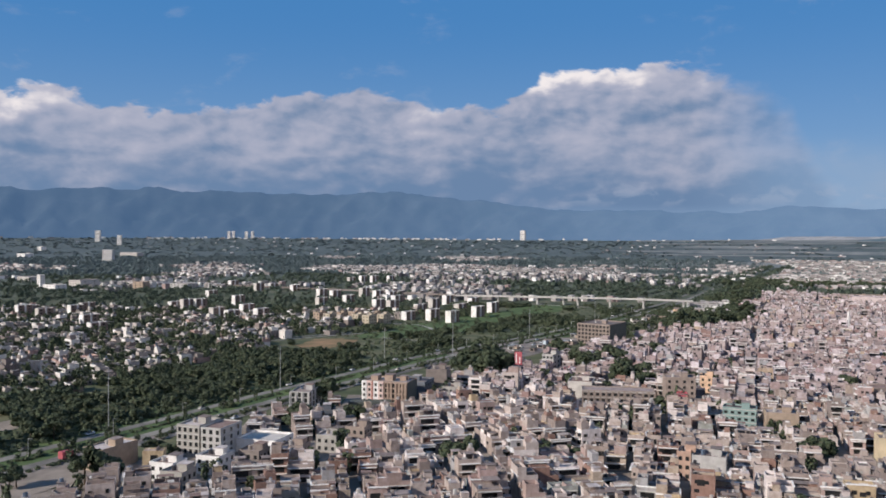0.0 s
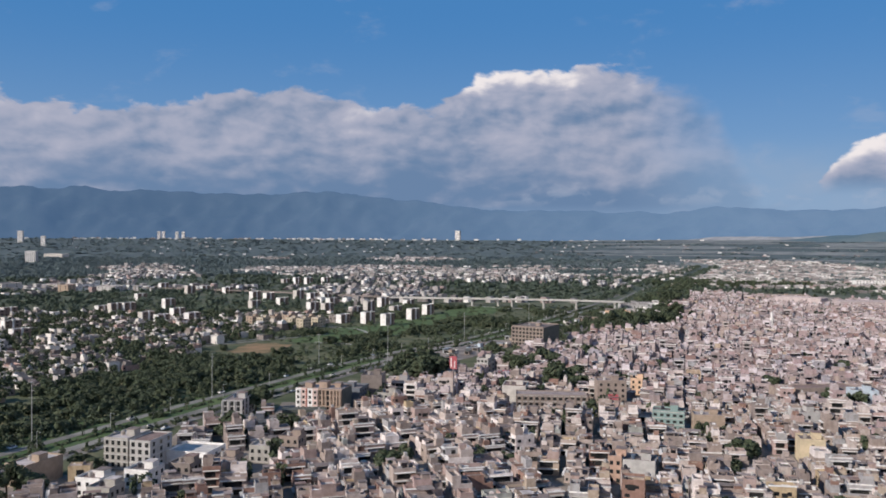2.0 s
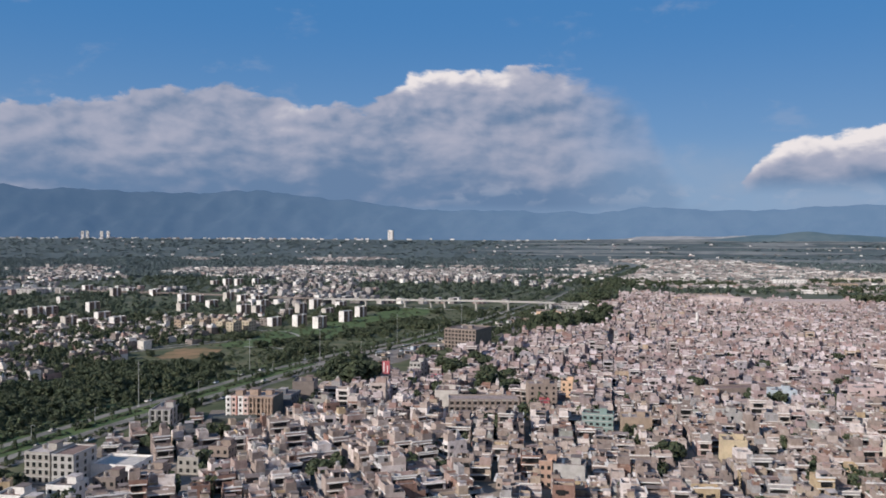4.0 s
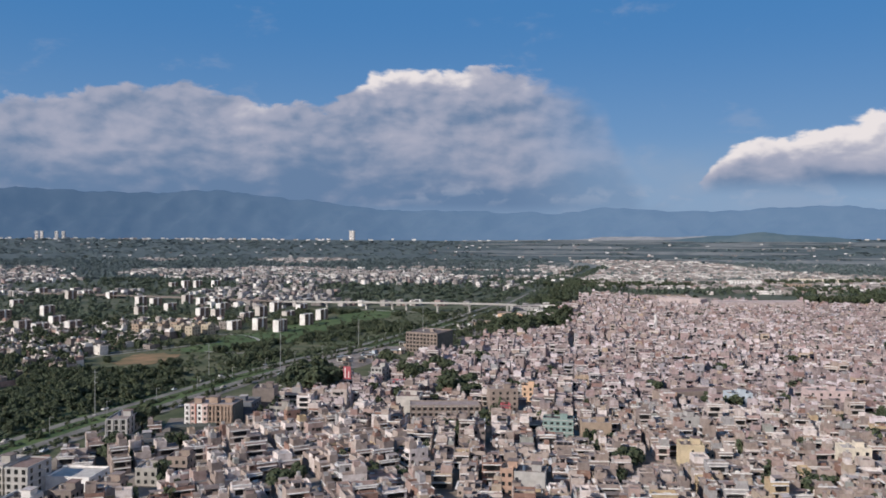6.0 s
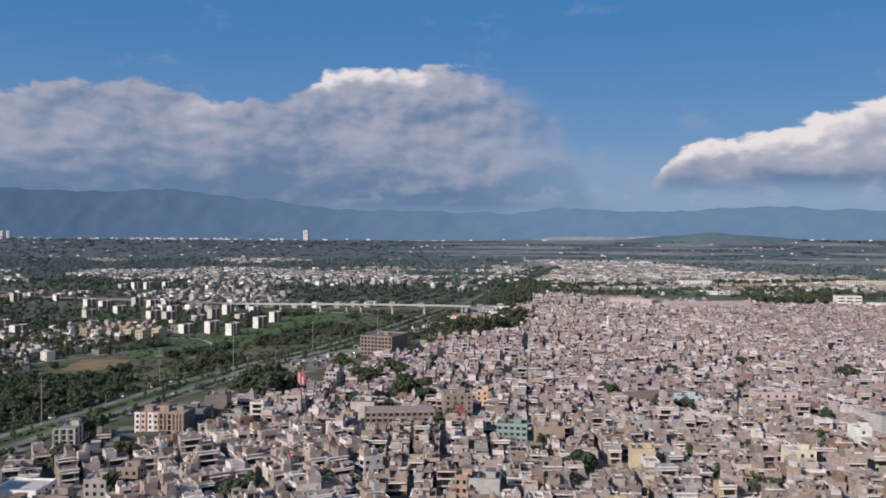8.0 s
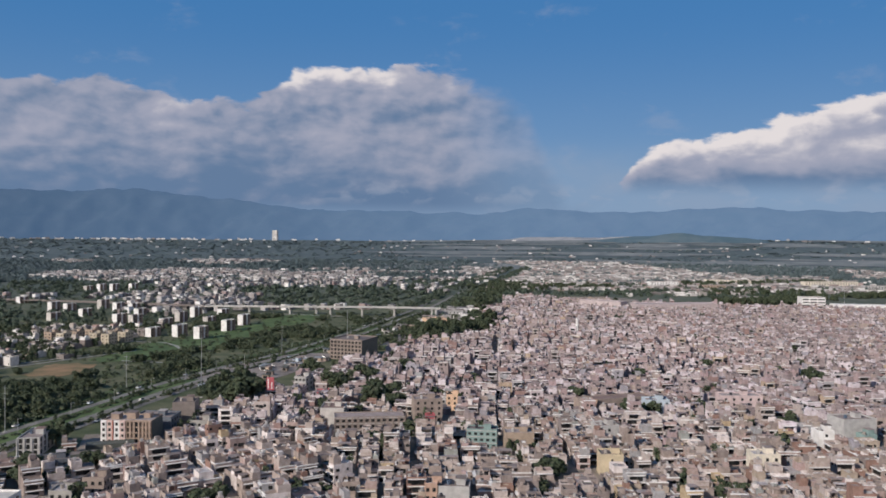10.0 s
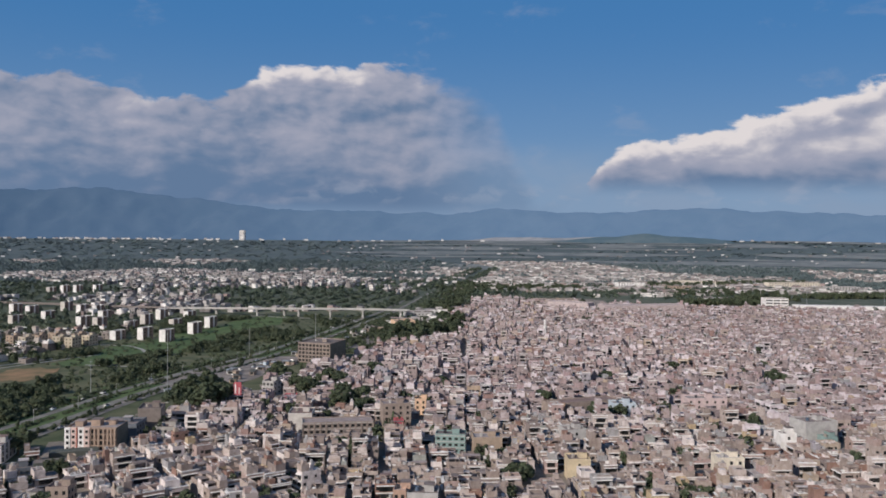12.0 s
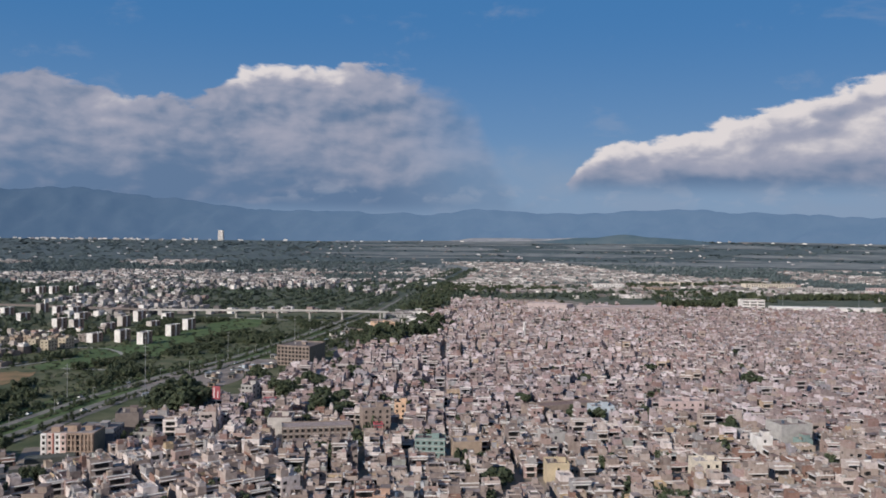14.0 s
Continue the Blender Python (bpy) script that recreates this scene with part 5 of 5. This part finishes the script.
# young trees planted along the carriageways
for k in range(420):
    y = 330 + 780 * rng.random()
    off = rng.choice((-7.5, -10.5, -23.5, -27, 8, 12.5)) + rng.uniform(-1.6, 1.6)
    x = road_x(y) + off / 0.88
    if noise.noise(Vector((x * 0.05, y * 0.05, 2.2))) > -0.15 and free(x, y, 2):
        canopy_into(bushes, x, y, rng, rng.uniform(2.0, 5.0), rng.uniform(0.9, 2.1), 3, 0, MID_CLUMPS if y < 700 else None)

# bushes on the verges and the rough ground of the belt
for k in range(4200):
    y = rng.uniform(300, 1180)
    off = rng.choice((rng.uniform(-9, -6), rng.uniform(-27, -21), -rng.uniform(24, 60 + max(0, y - 560) * 0.5), -rng.uniform(24, 60 + max(0, y - 560) * 0.5), rng.uniform(7, 9)))
    x = road_x(y) + off / 0.88
    if in_ball_field(x, y) or not free(x, y, 3):
        continue
    q = rng.uniform(0.7, 2.0) * (0.6 if off > -22 else 1.0)
    clump(bushes, x, y, ground_z(x, y) + q * 0.4, q * 1.25, q * 0.9, rng)
tagged(bushes.thing("bushes"), "low olive bushes on rough roadside ground", "bushes", "", "stuff")

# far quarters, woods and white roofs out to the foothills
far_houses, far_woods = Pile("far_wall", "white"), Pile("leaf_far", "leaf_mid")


NO_FAR = [(560, 1300), (700, 1180), (1000, 1060), (1250, 1150), (1300, 1300), (1100, 1350), (900, 1300), (700, 1400), (620, 1420)]


def far_box(x, y, w, d, h, turn, coat=0):
    m = at(x, y, turn)
    far_houses.box(-w / 2, w / 2, -d / 2, d / 2, 0, h, coat, m)
    far_houses.box(-w / 2, w / 2, -d / 2, d / 2, h, h + 0.3, 0, m)


for k in range(19000):
    a, r = radians(rng.uniform(-31, 50)), math.sqrt(rng.uniform(1080 ** 2, 2900 ** 2))
    x, y = r * math.sin(a), r * math.cos(a)
    east = x > road_x(y)
    if inside(CITY, x, y) or abs(x - road_x(y)) < 40 or (y < 1015 and not east) or (x > road_x(y) - 60 - (y - 620) * 0.42 and y < 1230 and not east) or not free(x, y, 6):
        continue
    if east and inside(NO_FAR, x, y):
        continue
    cluster = noise.noise(Vector((x * 0.004, y * 0.0022, 2.5))) + 0.4 * noise.noise(Vector((x * 0.0012, y * 0.011, 6.1)))
    if not east and r > 1250:
        u = x * 0.87 - y * 0.49
        u, v = round(u / 34) * 34 + rng.uniform(-5, 5), x * 0.49 + y * 0.87
        if not inside(CITY, u * 0.87 + v * 0.49, v * 0.87 - u * 0.49):
            x, y = u * 0.87 + v * 0.49, v * 0.87 - u * 0.49
    strip = smooth(1850, 2100, r + 160 * noise.noise(Vector((a * 14, 0, 8.8)))) if math.degrees(a) < -2.5 else 1.0
    need = ((0.06 if math.degrees(a) < -9 else 0.24) - 0.20 * strip if math.degrees(a) < -2.5 else 0.02) if r < 1950 else (-0.14 if math.degrees(a) < 3 else -0.2) if r < 2380 + 120 * noise.noise(Vector((a * 9, 0, 4.4))) else 0.42
    if east:
        need = 0.18 if r < 1900 else 0.0
    if cluster > need:
        if r < 1950 and not east:
            far_box(x, y, rng.uniform(6, 9), rng.uniform(7, 11), rng.choice((4, 5, 6, 8)), 34 + rng.uniform(-5, 5), 1 if rng.random() < (0.08 if strip > 0.5 else 0.24) else 0)
        else:
            far_box(x, y, rng.uniform(8, 18), rng.uniform(6, 9), rng.choice((3.5, 4, 6)), 24 + rng.uniform(-3, 3), 1 if rng.random() < 0.06 else 0)
    open_ground = noise.noise(Vector((x * 0.006, y * 0.0035, 7.7))) > 0.25
    if (cluster <= need and not (open_ground and r < 2000)) or rng.random() < 0.32:
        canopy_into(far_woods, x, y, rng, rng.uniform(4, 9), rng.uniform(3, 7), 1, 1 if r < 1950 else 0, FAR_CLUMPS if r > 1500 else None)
for k in range(420):
    s = rng.uniform(1050, 2350)
    x, y, t = along(ROAD[2:], s)
    o = rng.choice((-1, 1)) * rng.uniform(11, 40)
    x, y = x + o * math.cos(radians(t)), y - o * math.sin(radians(t))
    if free(x, y, 4) and not inside(CITY, x, y):
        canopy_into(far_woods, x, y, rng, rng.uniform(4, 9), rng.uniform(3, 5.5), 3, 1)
for k in range(4200):
    a, r = radians(rng.uniform(-32, 52)), math.sqrt(rng.uniform(2700 ** 2, 4400 ** 2))
    x, y = r * math.sin(a), r * math.cos(a)
    if in_field(x, y) or noise.noise(Vector((x * 0.0008, y * 0.0075, 3.3))) < -0.15:
        continue
    s = rng.uniform(9, 18)
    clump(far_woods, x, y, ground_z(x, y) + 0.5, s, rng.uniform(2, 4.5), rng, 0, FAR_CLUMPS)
for k in range(420):
    a = radians(rng.choice((rng.uniform(-20, 3), rng.uniform(-20, 3), rng.uniform(-32, 50))) if k % 2 else rng.uniform(8, 50))
    r = rng.choice((rng.uniform(4280, 4410), rng.uniform(4280, 4410), rng.uniform(3000, 4300))) if k % 2 else rng.uniform(1900, 3900)
    x, y = r * math.sin(a), r * math.cos(a)
    far_box(x, y, rng.uniform(6, 22) if r > 4200 else rng.uniform(6, 13), 9, rng.uniform(4, 8) if r > 4200 else rng.uniform(3, 4), math.degrees(a) + rng.uniform(-12, 12), 1 if rng.random() < (0.7 if k % 2 else 0.3) else 0)
tagged(far_houses.thing("distant_houses"), "distant pale houses in rows across the plain", "houses", "", "stuff")
tagged(far_woods.thing("distant_woods"), "distant dark woods on the plain, tinted with haze", "trees", "", "stuff")

# ---------------------------------------------------------------- groves in the town, far tree belts, vehicles
rng = random.Random(41)
for gx, gy, gr, gn in GROVES:
    for k in range(gn):
        a, q = rng.random() * 6.28, gr * math.sqrt(rng.random())
        tree(gx + q * math.cos(a), gy + q * math.sin(a), rng, 1.5 if gr >= 18 else 1.3 if gr in (9, 11) else 1.05, "dusty dark green tree standing among houses", "trees in the town")
belts = Pile("leaf")
for x0, y0, x1, y1, wide, n in ((806, 1230, 930, 1208, 13, 120), (1120, 1300, 1330, 1290, 20, 120), (960, 1290, 1060, 1260, 16, 50), (1250, 1200, 1400, 1250, 20, 60), (1000, 1640, 1400, 1680, 30, 90), (520, 1560, 760, 1640, 60, 80), (880, 1420, 1100, 1380, 40, 60), (360, 1180, 470, 1400, 22, 60), (470, 1420, 640, 1760, 30, 70)):
    for k in range(n):
        u = rng.random()
        canopy_into(belts, x0 + (x1 - x0) * u + rng.uniform(-wide, wide), y0 + (y1 - y0) * u + rng.uniform(-wide, wide), rng, rng.uniform(8, 13), rng.uniform(3.5, 6.5), 6)
town_trees = Pile("leaf")
for k in range(560):
    y = 270 + 900 * rng.random() ** 1.4
    x = rng.uniform(road_x(y) + 30, 0.95 * y)
    if inside(CITY, x, y) and noise.noise(Vector((x * 0.02, y * 0.02, 1.7))) > 0.05:
        for q in range(rng.choice((1, 1, 2, 3))):
            canopy_into(town_trees, x + rng.uniform(-4, 4), y + rng.uniform(-4, 4), rng, rng.uniform(7, 11), rng.uniform(1.8, 3.2), 5)
tagged(town_trees.thing("town_trees"), "dusty small trees between the houses", "trees", "", "stuff")
tagged(belts.thing("tree_belts"), "dark belts of trees beyond the town's edge", "trees", "", "stuff")


def car(x, y, turn, coat, long=4.3, tall=1.5, label="parked car on the highway"):
    base = root("car", at(x, y, turn, 0.27), label, "car", "vehicles on the highway")
    b = Pile(coat)
    b.box(-0.9, 0.9, -long / 2, long / 2, 0.35, tall * 0.62, 0, None, True, 0.04)
    part("body", b, base)
    c = Pile("glass")
    c.box(-0.8, 0.8, -long * 0.28, long * 0.25, tall * 0.62, tall, 0, None, False, 0.25)
    part("cabin", c, base)
    for sx in (-0.85, 0.7):
        for sy in (-long * 0.32, long * 0.32):
            w = Pile("dark_shed")
            w.drum(0, 0, -0.1, 0.1, 0.33, 0, pose(sx + 0.08, sy, 0.33, 0, 90, 0), 10)
            part("wheel", w, base)


def truck(x, y, turn, coat, label):
    base = root("truck", at(x, y, turn, 0.27), label, "truck", "vehicles on the highway")
    for name, c, box in (("cargo_box", coat, (-1.25, 1.25, -4.2, 1.6, 0.9, 3.6)), ("cab", "white", (-1.2, 1.2, 1.8, 3.8, 0.6, 2.9)), ("chassis", "dark_shed", (-0.9, 0.9, -4, 3.6, 0.5, 0.9))):
        p = Pile(c)
        p.box(*box, 0, None, True)
        made = part(name, p, base)
        if name == "cab":
            g = Pile("glass")
            g.box(-1.0, 1.0, 3.78, 3.86, 1.7, 2.6, 0, None, True)
            part("windscreen", g, made)
    for sx in (-1.2, 1.0):
        for sy in (-3.2, -2.0, 2.8):
            w = Pile("dark_shed")
            w.drum(0, 0, -0.13, 0.13, 0.5, 0, pose(sx + 0.1, sy, 0.5, 0, 90, 0), 10)
            part("wheel", w, base)


COATS = ["white", "grey_paint", "dark_shed", "white", "pale_blue"]
for k in range(26):
    s = rng.uniform(10, 900)
    x, y, t = along(ROAD[2:], s)
    lane = rng.choice((-20.5, -16, 0, 4.5, 13.5))
    if lane == 13.5 and s > 400:
        lane = 4.5
    x, y = x + lane * math.cos(radians(t)), y - lane * math.sin(radians(t))
    if rng.random() < 0.97:
        car(x, y, t, rng.choice(COATS), label="small car on the grey highway")
    else:
        truck(x, y, t, rng.choice(("orange_brick", "pale_blue", "cream_paint", "grey_paint")), "lorry with a painted cargo box on the highway")
for s, lane, coat in ((28, 6, "red_paint"), (36, 14, "red_paint")):
    x, y, t = along(ROAD[2:], s)
    truck(x + lane * math.cos(radians(t)), y - lane * math.sin(radians(t)), t, coat, "red lorry standing beside the highway")


def kiosk(x, y, turn, w, d, h, coat):
    base = root("market_stall", at(x, y, turn, 0.2), "small market stall with a sloping tin roof", "stall", "stalls beside the highway")
    b = Pile(coat)
    b.box(-w / 2, w / 2, -d / 2, d / 2, 0, h)
    part("body", b, base)
    r = Pile(rng.choice(("dark_shed", "brown_render", "steel")))
    r.box(-w / 2 - 0.4, w / 2 + 0.4, -d / 2 - 0.8, d / 2 + 0.2, h, h + 0.15, 0, None, True)
    part("roof", r, base)
    # dark panel on the closed box stands for the shaded open front
    pane(base, -w * 0.35, w * 0.35, -d / 2 - 0.06, -d / 2 + 0.1, 0.3, h * 0.8, "shutter", "dark panel for the shaded open front")


for k in range(34):
    s = rng.uniform(330, 560)
    x, y, t = along(ROAD[2:], s)
    o = rng.uniform(17, 44)
    x, y = x + o * math.cos(radians(t)), y - o * math.sin(radians(t))
    if not inside(CITY, x, y) and free(x, y, 3):
        kiosk(x, y, t + rng.choice((0, 90)), rng.uniform(3, 6), rng.uniform(2.5, 4), rng.uniform(2.3, 3.2), rng.choice(("grey_paint", "tan_plaster", "pale_blue", "brown_render", "brown_render")))
for k in range(16):
    y = rng.uniform(790, 1010)
    x = road_x(y) + rng.uniform(16, 46)
    if not inside(CITY, x, y) and free(x, y, 3):
        kiosk(x, y, 28 + rng.choice((0, 90)), rng.uniform(4, 8), rng.uniform(3, 6), rng.uniform(2.5, 3.6), rng.choice(("grey_paint", "tan_plaster", "white", "brown_render")))
for k in range(24):
    s = rng.uniform(340, 520)
    x, y, t = along(ROAD[2:], s)
    o = rng.uniform(15, 42)
    car(x + o * math.cos(radians(t)), y - o * math.sin(radians(t)), t + rng.choice((0, 90)) + rng.uniform(-8, 8), rng.choice(COATS), label="small car parked on the dusty lot")
